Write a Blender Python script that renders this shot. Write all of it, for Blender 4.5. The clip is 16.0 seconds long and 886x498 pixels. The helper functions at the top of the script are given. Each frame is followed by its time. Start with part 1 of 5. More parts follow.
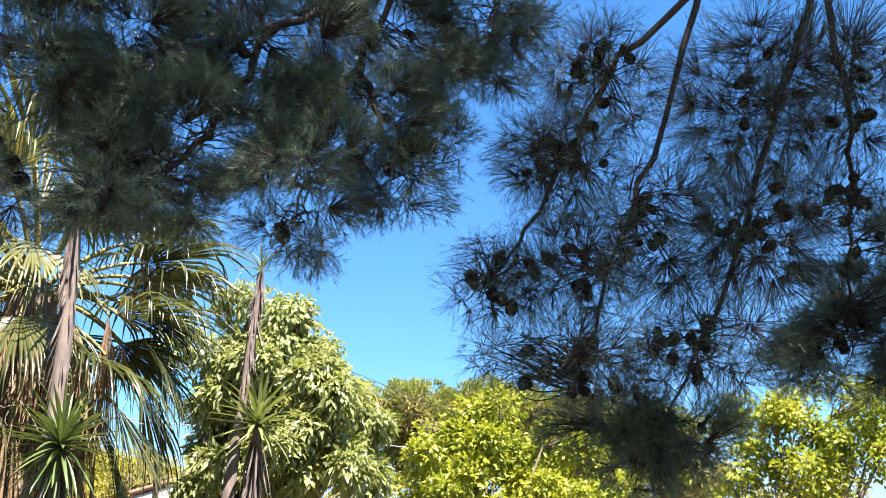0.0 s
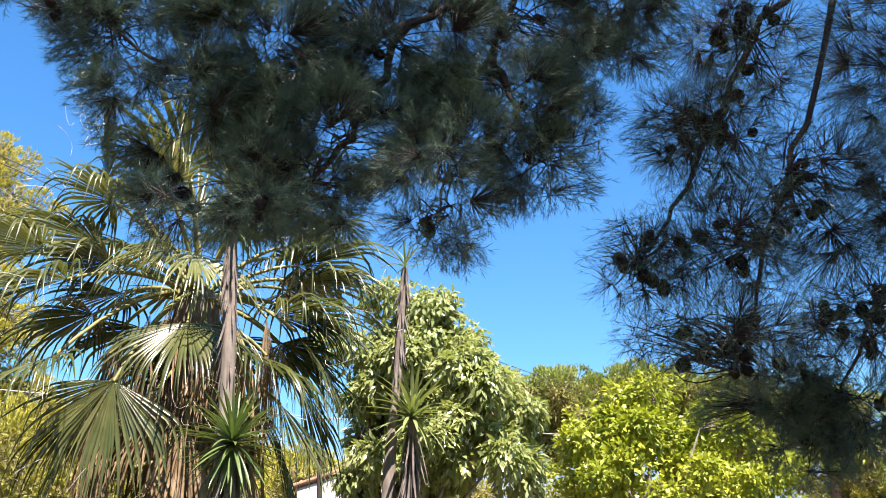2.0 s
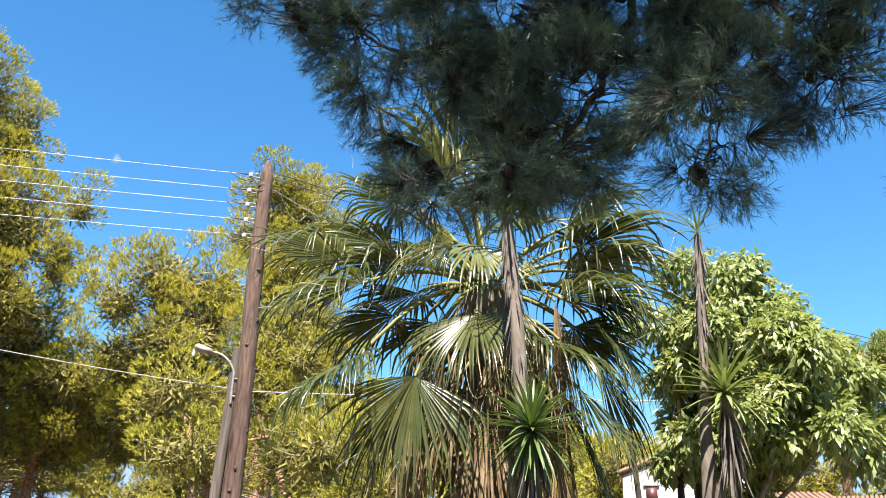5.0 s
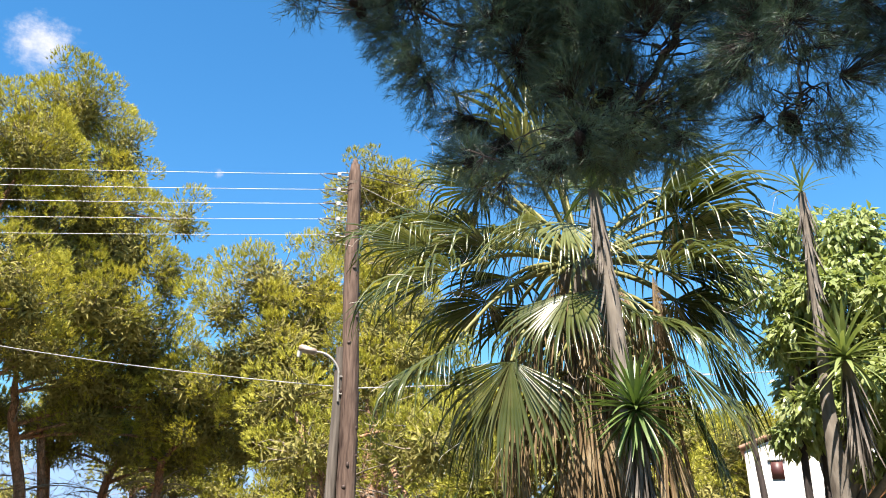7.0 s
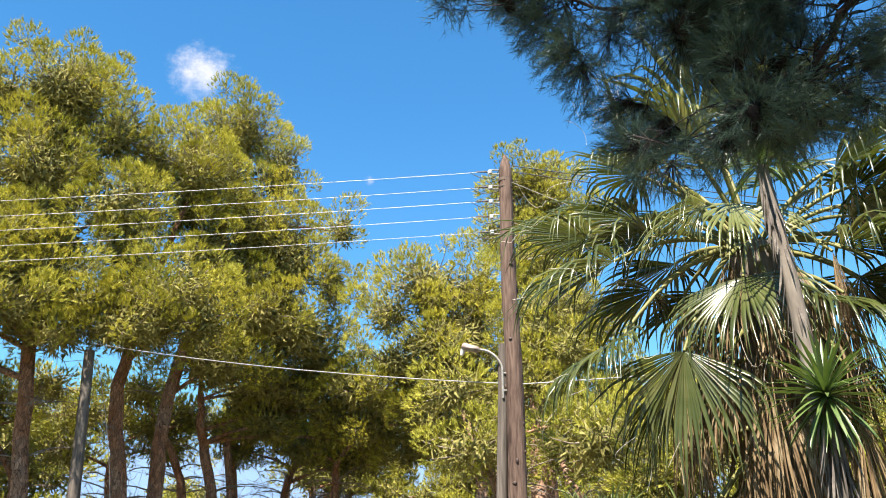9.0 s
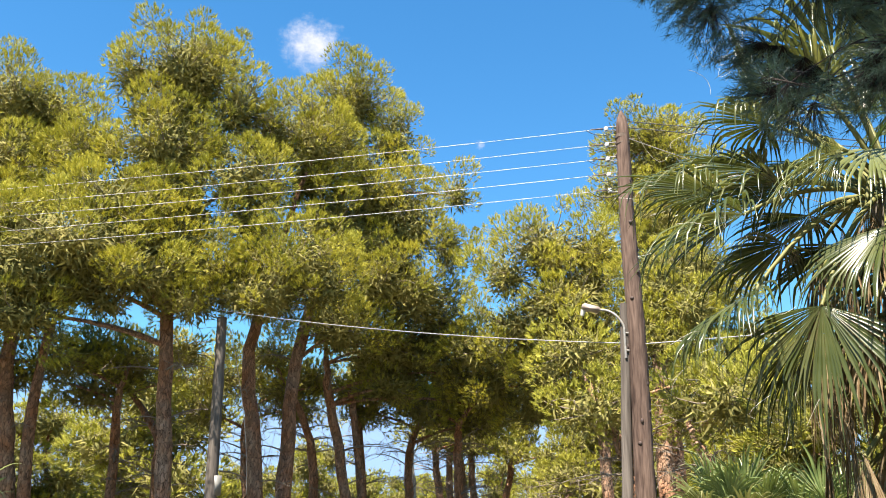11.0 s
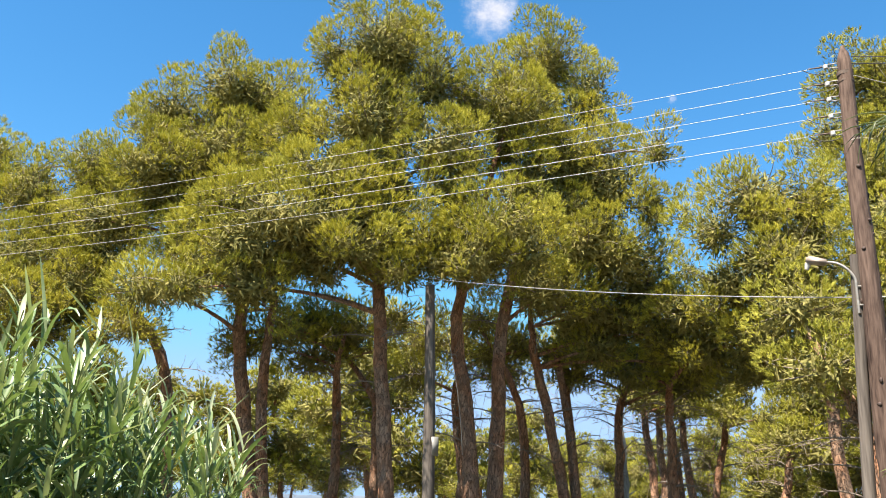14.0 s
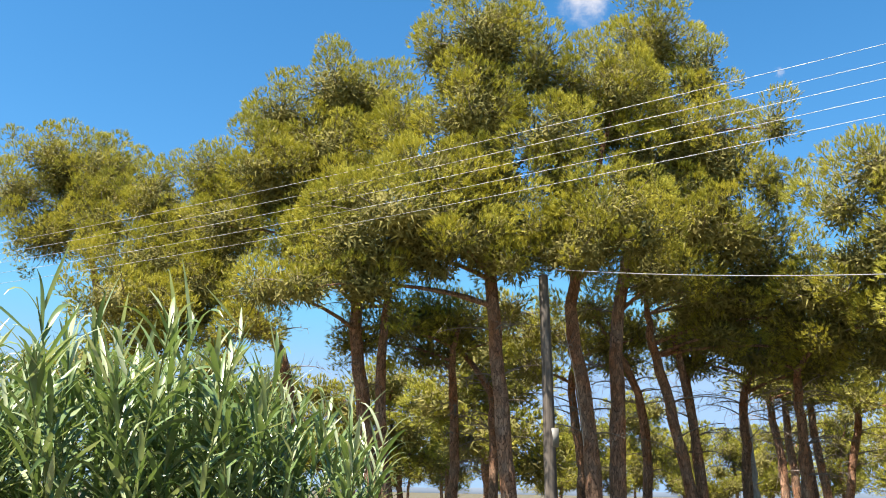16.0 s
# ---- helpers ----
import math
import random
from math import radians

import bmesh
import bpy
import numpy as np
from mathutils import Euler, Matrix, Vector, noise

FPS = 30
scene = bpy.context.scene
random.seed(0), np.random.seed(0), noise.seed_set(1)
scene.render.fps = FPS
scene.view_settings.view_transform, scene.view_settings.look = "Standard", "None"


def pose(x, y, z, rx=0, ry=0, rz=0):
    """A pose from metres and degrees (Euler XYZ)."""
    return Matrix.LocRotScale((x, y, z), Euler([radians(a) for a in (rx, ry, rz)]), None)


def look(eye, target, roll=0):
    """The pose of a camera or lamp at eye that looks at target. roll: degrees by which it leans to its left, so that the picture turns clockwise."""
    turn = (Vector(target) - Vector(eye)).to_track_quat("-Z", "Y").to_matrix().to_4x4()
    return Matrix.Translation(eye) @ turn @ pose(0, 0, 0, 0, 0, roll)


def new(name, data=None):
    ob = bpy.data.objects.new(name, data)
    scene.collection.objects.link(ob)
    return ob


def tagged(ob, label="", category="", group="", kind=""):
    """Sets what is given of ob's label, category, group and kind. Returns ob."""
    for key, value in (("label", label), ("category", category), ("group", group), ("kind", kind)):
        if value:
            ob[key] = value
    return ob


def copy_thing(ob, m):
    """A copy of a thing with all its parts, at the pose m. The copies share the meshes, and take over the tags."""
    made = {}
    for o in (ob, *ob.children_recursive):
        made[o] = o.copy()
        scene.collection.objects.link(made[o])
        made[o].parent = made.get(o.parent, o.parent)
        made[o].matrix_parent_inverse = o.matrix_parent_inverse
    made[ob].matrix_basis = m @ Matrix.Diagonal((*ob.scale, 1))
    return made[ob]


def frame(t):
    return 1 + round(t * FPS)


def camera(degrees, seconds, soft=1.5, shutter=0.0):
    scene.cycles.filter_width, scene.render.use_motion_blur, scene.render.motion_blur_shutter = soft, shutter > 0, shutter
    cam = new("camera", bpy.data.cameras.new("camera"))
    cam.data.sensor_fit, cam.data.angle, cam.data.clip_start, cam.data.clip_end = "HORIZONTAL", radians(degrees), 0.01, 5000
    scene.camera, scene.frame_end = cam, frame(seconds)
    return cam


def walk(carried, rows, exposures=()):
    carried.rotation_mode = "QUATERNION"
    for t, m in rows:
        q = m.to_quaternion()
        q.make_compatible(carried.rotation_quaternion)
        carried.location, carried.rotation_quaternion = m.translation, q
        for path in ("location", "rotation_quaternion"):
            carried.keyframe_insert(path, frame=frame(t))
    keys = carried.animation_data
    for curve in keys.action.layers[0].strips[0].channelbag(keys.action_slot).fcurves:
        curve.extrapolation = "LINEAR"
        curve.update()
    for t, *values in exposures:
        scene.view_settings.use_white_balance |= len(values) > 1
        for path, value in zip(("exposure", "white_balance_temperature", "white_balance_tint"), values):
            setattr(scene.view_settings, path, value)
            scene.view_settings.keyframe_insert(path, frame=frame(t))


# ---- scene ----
cam = camera(54.5, 16.0, soft=1.0)
PATH = [
    (0.0, 0.095, -0.196, 1.580, 113.98, 0.06, -0.16),
    (0.5, 0.078, -0.185, 1.589, 113.25, 0.54, 3.24),
    (1.0, 0.074, -0.193, 1.590, 113.11, 0.23, 5.40),
    (1.5, 0.062, -0.208, 1.593, 113.11, 0.19, 7.76),
    (2.0, 0.049, -0.198, 1.582, 113.22, -0.16, 9.62),
    (2.5, 0.040, -0.176, 1.585, 113.16, -0.12, 11.47),
    (3.0, 0.029, -0.144, 1.586, 113.01, 1.44, 13.48),
    (3.5, 0.026, -0.094, 1.609, 112.84, 2.01, 16.27),
    (4.0, 0.090, -0.024, 1.596, 113.07, 0.25, 22.01),
    (6.5, 0.119, 0.323, 1.611, 111.58, 0.72, 37.04),
    (7.0, 0.113, 0.333, 1.615, 111.55, 0.88, 38.63),
    (7.5, 0.094, 0.343, 1.626, 111.43, 1.28, 40.41),
    (8.0, 0.078, 0.332, 1.642, 111.25, 1.59, 44.16),
    (8.5, 0.055, 0.321, 1.644, 111.32, 1.08, 46.98),
    (9.0, 0.037, 0.312, 1.634, 111.39, 0.71, 49.36),
    (11.5, -0.034, 0.238, 1.603, 108.39, -0.50, 59.50),
    (12.0, -0.058, 0.198, 1.594, 108.02, -0.81, 62.33),
    (12.5, -0.073, 0.166, 1.596, 107.54, -1.14, 64.42),
    (13.0, -0.101, 0.135, 1.596, 107.08, -1.27, 66.27),
    (13.5, -0.128, 0.120, 1.592, 106.77, -1.37, 68.30),
    (14.0, -0.154, 0.100, 1.585, 106.49, -1.52, 70.00),
    (14.5, -0.167, 0.086, 1.589, 106.33, -1.11, 72.00),
    (15.0, -0.187, 0.041, 1.587, 106.11, -0.98, 73.88),
    (15.5, -0.233, 0.002, 1.588, 105.97, -1.23, 75.51),
    (16.0, -0.272, -0.050, 1.589, 105.82, -1.03, 77.30),
]
walk(cam, [(t, pose(x, y, z, rx, ry, rz)) for t, x, y, z, rx, ry, rz in PATH],
     [(0.0, 2.3, 6500, 30), (2.0, 2.08, 6500, 26), (3.5, 2.0, 6500, 22), (7.0, 1.93, 6500, 15), (12.0, 1.93, 6550, 14), (16.0, 1.68, 6550, 14)])

# ---- light ----
world = bpy.data.worlds.new("world")
scene.world = world
world.use_nodes = True
wn = world.node_tree
sky = wn.nodes.new("ShaderNodeTexSky")
sky.sky_type = "NISHITA"
sky.sun_disc = False
SUN_EL, SUN_AZ = 60.0, -62.0        # degrees above the horizon; from +x towards +y
sky.sun_elevation = radians(SUN_EL)
sky.sun_rotation = radians(90.0 - SUN_AZ)
sky.air_density, sky.dust_density, sky.ozone_density = 1.15, 0.0, 3.5
sky.altitude = 100.0
hue = wn.nodes.new("ShaderNodeHueSaturation")     # clear summer air: a purer blue
hue.inputs["Saturation"].default_value = 1.2
tint = wn.nodes.new("ShaderNodeMix")
tint.data_type, tint.blend_type = "RGBA", "MULTIPLY"
tint.inputs[0].default_value = 1.0
tint.inputs[7].default_value = (0.86, 1.04, 1.05, 1)
wn.links.new(sky.outputs[0], tint.inputs[6])
wn.links.new(tint.outputs[2], hue.inputs["Color"])
haze = wn.nodes.new("ShaderNodeMix")     # the pale haze low over the horizon
haze.data_type, haze.blend_type = "RGBA", "DARKEN"
haze.inputs[0].default_value = 1.0
haze.inputs[7].default_value = (2.3, 3.6, 5.3, 1)
wn.links.new(hue.outputs[0], haze.inputs[6])
wn.links.new(haze.outputs[2], wn.nodes["Background"].inputs[0])
wn.nodes["Background"].inputs[1].default_value = 0.062
sun_dir = Vector((math.cos(radians(SUN_EL)) * math.cos(radians(SUN_AZ)), math.cos(radians(SUN_EL)) * math.sin(radians(SUN_AZ)), math.sin(radians(SUN_EL))))
sun = new("sun", bpy.data.lights.new("sun", "SUN"))
sun.data.energy, sun.data.angle, sun.data.color = 5.0, radians(0.53), (1.0, 0.93, 0.8)
sun.matrix_world = look(sun_dir * 60, (0, 0, 0))


# ---- materials ----
def nodes_of(name):
    m = bpy.data.materials.new(name)
    m.use_nodes = True
    return m, m.node_tree.nodes, m.node_tree.links, m.node_tree.nodes["Principled BSDF"]


def ramp(nodes, stops):
    r = nodes.new("ShaderNodeValToRGB")
    while len(r.color_ramp.elements) < len(stops):
        r.color_ramp.elements.new(0.5)
    for e, (p, c) in zip(r.color_ramp.elements, stops):
        e.position, e.color = p, (*c, 1)
    return r


def leaf_mat(name, dark, mid, light, rough=0.5, through_light=0.35, scale=0.8, gloss=0.4, glow=(1.0, 1.0, 0.55), island=0.35, spray=0.5):
    """Foliage: colour by island, by spray and by slow drift over the plant, part of the light passing through."""
    m, n, l, bsdf = nodes_of(name)
    geo = n.new("ShaderNodeNewGeometry")
    co = n.new("ShaderNodeTexCoord")
    level = None
    for source, weight in ((scale, 0.9), (scale * 5.0, spray), (None, island)):
        if source is None:
            value = geo.outputs["Random Per Island"]
        else:
            nz = n.new("ShaderNodeTexNoise")
            nz.inputs["Scale"].default_value = source
            l.new(co.outputs["Object"], nz.inputs["Vector"])
            value = nz.outputs["Fac"]
        add = n.new("ShaderNodeMath")
        add.operation = "MULTIPLY_ADD"
        add.inputs[1].default_value = weight
        l.new(value, add.inputs[0])
        if level is None:
            add.inputs[2].default_value = 0.5 - (0.9 + spray + island) / 2
        else:
            l.new(level, add.inputs[2])
        level = add.outputs[0]
    r = ramp(n, [(0.08, dark), (0.5, mid), (0.92, light)])
    l.new(level, r.inputs[0])
    l.new(r.outputs[0], bsdf.inputs["Base Color"])
    bsdf.inputs["Roughness"].default_value = rough
    bsdf.inputs["Specular IOR Level"].default_value = gloss
    tint = n.new("ShaderNodeMix")
    tint.data_type, tint.blend_type = "RGBA", "MULTIPLY"
    tint.inputs[0].default_value = 1.0
    l.new(r.outputs[0], tint.inputs[6])
    tint.inputs[7].default_value = (*glow, 1)
    tr = n.new("ShaderNodeBsdfTranslucent")
    l.new(tint.outputs[2], tr.inputs["Color"])
    mix = n.new("ShaderNodeMixShader")
    mix.inputs[0].default_value = through_light
    l.new(bsdf.outputs[0], mix.inputs[1])
    l.new(tr.outputs[0], mix.inputs[2])
    l.new(mix.outputs[0], n["Material Output"].inputs[0])
    return m


def bark_mat(name, dark, light, scale=6.0, stretch=0.25, bump=0.6, rough=0.9):
    m, n, l, bsdf = nodes_of(name)
    co = n.new("ShaderNodeTexCoord")
    mp = n.new("ShaderNodeMapping")
    mp.inputs["Scale"].default_value = (1, 1, stretch)
    l.new(co.outputs["Object"], mp.inputs["Vector"])
    a = n.new("ShaderNodeTexNoise")
    a.inputs["Scale"].default_value, a.inputs["Detail"].default_value = scale * 3, 8
    b = n.new("ShaderNodeTexNoise")
    b.inputs["Scale"].default_value = scale * 0.35
    for x in (a, b):
        l.new(mp.outputs[0], x.inputs["Vector"])
    mix = n.new("ShaderNodeMath")
    mix.operation = "MULTIPLY_ADD"
    mix.inputs[1].default_value = 0.6
    half = n.new("ShaderNodeMath")
    half.operation = "MULTIPLY"
    half.inputs[1].default_value = 0.45
    l.new(b.outputs["Fac"], half.inputs[0])
    l.new(a.outputs["Fac"], mix.inputs[0])
    l.new(half.outputs[0], mix.inputs[2])
    r = ramp(n, [(0.32, dark), (0.72, light)])
    l.new(mix.outputs[0], r.inputs[0])
    l.new(r.outputs[0], bsdf.inputs["Base Color"])
    bsdf.inputs["Roughness"].default_value = rough
    bsdf.inputs["Specular IOR Level"].default_value = 0.2
    bp = n.new("ShaderNodeBump")
    bp.inputs["Strength"].default_value, bp.inputs["Distance"].default_value = bump, 0.03
    l.new(mix.outputs[0], bp.inputs["Height"])
    l.new(bp.outputs[0], bsdf.inputs["Normal"])
    return m


def plated_bark(name, plate, deep, pale, size=14.0):
    """Pine bark: long plates parted by dark cracks, with paler flakes."""
    m, n, l, bsdf = nodes_of(name)
    co = n.new("ShaderNodeTexCoord")
    mp = n.new("ShaderNodeMapping")
    mp.inputs["Scale"].default_value = (1, 1, 0.38)
    l.new(co.outputs["Object"], mp.inputs["Vector"])
    warp = n.new("ShaderNodeTexNoise")
    warp.inputs["Scale"].default_value, warp.inputs["Detail"].default_value = 9.0, 5
    l.new(mp.outputs[0], warp.inputs["Vector"])
    bend = n.new("ShaderNodeVectorMath")
    bend.operation = "MULTIPLY_ADD"
    bend.inputs[1].default_value = (0.16, 0.16, 0.16)
    l.new(warp.outputs["Color"], bend.inputs[0])
    l.new(mp.outputs[0], bend.inputs[2])
    vo = n.new("ShaderNodeTexVoronoi")
    vo.feature = "DISTANCE_TO_EDGE"
    vo.inputs["Scale"].default_value = size
    cell = n.new("ShaderNodeTexVoronoi")
    cell.inputs["Scale"].default_value = size
    grain = n.new("ShaderNodeTexNoise")
    grain.inputs["Scale"].default_value, grain.inputs["Detail"].default_value = 45.0, 8
    broad = n.new("ShaderNodeTexNoise")
    broad.inputs["Scale"].default_value, broad.inputs["Detail"].default_value = 1.6, 3
    for x in (vo, cell, grain):
        l.new(bend.outputs[0], x.inputs["Vector"])
    l.new(co.outputs["Object"], broad.inputs["Vector"])
    tone = ramp(n, [(0.3, plate), (0.62, pale)])
    l.new(broad.outputs["Fac"], tone.inputs[0])
    flake = n.new("ShaderNodeMix")
    flake.data_type, flake.blend_type = "RGBA", "MULTIPLY"
    flake.inputs[0].default_value = 0.8
    shade = ramp(n, [(0.25, (0.6, 0.6, 0.6)), (0.75, (1.25, 1.2, 1.15))])
    l.new(cell.outputs["Color"], shade.inputs[0])
    l.new(tone.outputs[0], flake.inputs[6])
    l.new(shade.outputs[0], flake.inputs[7])
    crack = n.new("ShaderNodeMix")
    crack.data_type = "RGBA"
    edge = ramp(n, [(0.0, (0, 0, 0)), (0.07, (1, 1, 1))])
    l.new(vo.outputs["Distance"], edge.inputs[0])
    l.new(edge.outputs[0], crack.inputs[0])
    crack.inputs[6].default_value = (*deep, 1)
    l.new(flake.outputs[2], crack.inputs[7])
    l.new(crack.outputs[2], bsdf.inputs["Base Color"])
    bsdf.inputs["Roughness"].default_value = 0.92
    bsdf.inputs["Specular IOR Level"].default_value = 0.15
    height = n.new("ShaderNodeMath")
    height.operation = "MULTIPLY_ADD"
    height.inputs[1].default_value = 0.35
    l.new(grain.outputs["Fac"], height.inputs[0])
    l.new(edge.outputs[0], height.inputs[2])
    bp = n.new("ShaderNodeBump")
    bp.inputs["Strength"].default_value, bp.inputs["Distance"].default_value = 0.9, 0.03
    l.new(height.outputs[0], bp.inputs["Height"])
    l.new(bp.outputs[0], bsdf.inputs["Normal"])
    return m


def plain_mat(name, c1, c2, scale=8.0, rough=0.7, metal=0.0, bump=0.15):
    m, n, l, bsdf = nodes_of(name)
    co = n.new("ShaderNodeTexCoord")
    a = n.new("ShaderNodeTexNoise")
    a.inputs["Scale"].default_value, a.inputs["Detail"].default_value = scale, 7
    l.new(co.outputs["Object"], a.inputs["Vector"])
    r = ramp(n, [(0.3, c1), (0.7, c2)])
    l.new(a.outputs["Fac"], r.inputs[0])
    l.new(r.outputs[0], bsdf.inputs["Base Color"])
    bsdf.inputs["Roughness"].default_value, bsdf.inputs["Metallic"].default_value = rough, metal
    bp = n.new("ShaderNodeBump")
    bp.inputs["Strength"].default_value, bp.inputs["Distance"].default_value = bump, 0.01
    l.new(a.outputs["Fac"], bp.inputs["Height"])
    l.new(bp.outputs[0], bsdf.inputs["Normal"])
    return m


M = {
    "needle_sun": leaf_mat("pine_needles", (0.08, 0.106, 0.019), (0.385, 0.362, 0.046), (0.6, 0.53, 0.088), 0.55, 0.2, 0.7, 0.15, (1.0, 1.0, 0.55), 0.22, 0.6),
    # old brown inner needles; the crown's inner shade is put into the colour too
    "needle_inner": leaf_mat("old_inner_needles_darkened", (0.085, 0.088, 0.03), (0.2, 0.185, 0.058), (0.33, 0.285, 0.1), 0.8, 0.15, 0.9, 0.1),
    "needle_far": leaf_mat("pine_needles_far", (0.08, 0.105, 0.022), (0.345, 0.335, 0.05), (0.54, 0.49, 0.088), 0.55, 0.2, 0.4, 0.15, (1.0, 1.0, 0.55), 0.22, 0.6),
    "needle_stone": leaf_mat("stone_pine_needles", (0.06, 0.095, 0.02), (0.22, 0.275, 0.045), (0.4, 0.43, 0.09), 0.5, 0.18, 0.5),
    # near needles: overhead shade and bluish sky glare are put into the colour
    "needle_near": leaf_mat("pine_needles_near_shaded", (0.033, 0.06, 0.054), (0.066, 0.112, 0.086), (0.135, 0.18, 0.085), 0.38, 0.36, 2.0, 0.5, (1.0, 1.0, 0.75)),
    "twig": bark_mat("twig_bark", (0.104, 0.08, 0.06), (0.288, 0.24, 0.192), 14),
    "bark": plated_bark("pine_bark", (0.34, 0.155, 0.078), (0.07, 0.04, 0.027), (0.34, 0.225, 0.155), 19.0),
    "bark_pale": bark_mat("bleached_dead_wood", (0.21, 0.189, 0.161), (0.49, 0.462, 0.42), 7),
    # dark bark copy: the near pine's shade is put into the base colour
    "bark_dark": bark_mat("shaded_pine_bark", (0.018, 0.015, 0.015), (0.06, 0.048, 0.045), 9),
    "bark_grey": bark_mat("grey_bark", (0.063, 0.0525, 0.042), (0.231, 0.203, 0.168), 7),
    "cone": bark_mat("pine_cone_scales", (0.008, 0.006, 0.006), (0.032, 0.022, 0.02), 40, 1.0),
    "palm": leaf_mat("palm_leaf", (0.0245, 0.0364, 0.0084), (0.06, 0.076, 0.019), (0.15, 0.155, 0.06), 0.26, 0.28, 1.2, 0.6),
    "palm_pale": leaf_mat("palm_leaf_pale", (0.056, 0.0735, 0.0196), (0.14, 0.158, 0.049), (0.294, 0.287, 0.14), 0.28, 0.28, 2.2, 0.8),
    "palm_dry": leaf_mat("dry_palm_leaf", (0.0525, 0.0315, 0.0158), (0.189, 0.131, 0.0683), (0.357, 0.294, 0.189), 0.7, 0.15, 3.0, 0.2, (1, 0.8, 0.5)),
    "fibre": leaf_mat("palm_fibre", (0.35, 0.322, 0.245), (0.455, 0.42, 0.35), (0.525, 0.504, 0.434), 0.7, 0.1),
    "petiole": bark_mat("palm_petiole", (0.091, 0.105, 0.028), (0.21, 0.189, 0.07), 9, 1.0, 0.1, 0.5),
    "yucca": leaf_mat("yucca_leaf", (0.035, 0.07, 0.021), (0.07, 0.119, 0.0315), (0.14, 0.182, 0.049), 0.4, 0.22, 4.0, 0.5),
    "yucca_light": leaf_mat("yucca_leaf_light", (0.084, 0.133, 0.035), (0.168, 0.217, 0.07), (0.28, 0.294, 0.126), 0.4, 0.25, 4.0, 0.5),
    "yucca_dry": leaf_mat("dry_yucca_leaf", (0.038, 0.033, 0.029), (0.1, 0.088, 0.076), (0.24, 0.21, 0.175), 0.8, 0.12, 5.0, 0.2, (1, 0.85, 0.65)),
    "broad": leaf_mat("broad_leaf", (0.133, 0.182, 0.056), (0.252, 0.301, 0.105), (0.392, 0.42, 0.224), 0.22, 0.4, 2.0, 0.7),
    "yellow": leaf_mat("yellow_green_leaf", (0.0939, 0.145, 0.0137), (0.248, 0.303, 0.0273), (0.444, 0.453, 0.0512), 0.45, 0.4, 1.0, 0.4),
    "reed": leaf_mat("reed_leaf", (0.07, 0.12, 0.038), (0.16, 0.235, 0.085), (0.46, 0.5, 0.32), 0.3, 0.3, 1.5, 0.7, (1.0, 1.0, 0.55), 0.7, 0.3),
    "cane": bark_mat("reed_cane", (0.084, 0.119, 0.035), (0.21, 0.224, 0.084), 9, 1.0, 0.1, 0.5),
    "pole": bark_mat("weathered_wood", (0.0245, 0.014, 0.0105), (0.175, 0.119, 0.091), 8, 0.12, 0.9),
    "pole_grey": bark_mat("grey_weathered_wood", (0.049, 0.0406, 0.0336), (0.175, 0.15, 0.126), 10, 0.06, 0.5),
    "knot": plain_mat("wood_knot", (0.021, 0.0126, 0.0084), (0.063, 0.035, 0.0245), 40),
    "steel": plain_mat("galvanised_steel", (0.196, 0.182, 0.161), (0.322, 0.301, 0.266), 14, 0.45, 0.3),
    "rust": plain_mat("rusty_iron", (0.063, 0.042, 0.0315), (0.154, 0.112, 0.084), 22, 0.8, 0.3),
    "lamp": plain_mat("lamp_paint", (0.21, 0.161, 0.126), (0.322, 0.266, 0.217), 9, 0.5),
    "porcelain": plain_mat("porcelain", (0.558, 0.54, 0.504), (0.702, 0.693, 0.657), 9, 0.25),
    "wire": plain_mat("aluminium_wire", (0.383, 0.383, 0.374), (0.493, 0.493, 0.484), 2, 0.5, 0.2),
    "cable": plain_mat("black_cable", (0.03, 0.03, 0.03), (0.06, 0.06, 0.06), 6, 0.6),
    "cable_white": plain_mat("pale_cable", (0.28, 0.273, 0.259), (0.364, 0.357, 0.343), 6, 0.5),
    "glass_lens": plain_mat("lamp_lens", (0.42, 0.406, 0.364), (0.525, 0.511, 0.476), 6, 0.2),
    "render_white": plain_mat("white_render", (0.36, 0.345, 0.323), (0.45, 0.439, 0.416), 1.6, 0.9),
    "render_orange": plain_mat("orange_render", (0.385, 0.168, 0.07), (0.462, 0.224, 0.105), 1.4, 0.9),
    "roof_tile": plain_mat("clay_tile", (0.154, 0.077, 0.049), (0.266, 0.147, 0.091), 5.0, 0.85),
    "shutter": plain_mat("red_brown_paint", (0.049, 0.014, 0.0126), (0.084, 0.0245, 0.021), 5.0, 0.5),
    "box": plain_mat("grey_box", (0.14, 0.14, 0.126), (0.21, 0.203, 0.182), 6.0, 0.6),
    # distance haze is put into the hills' blue-grey base colour
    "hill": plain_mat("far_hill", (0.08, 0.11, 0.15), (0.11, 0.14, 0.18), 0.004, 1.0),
}


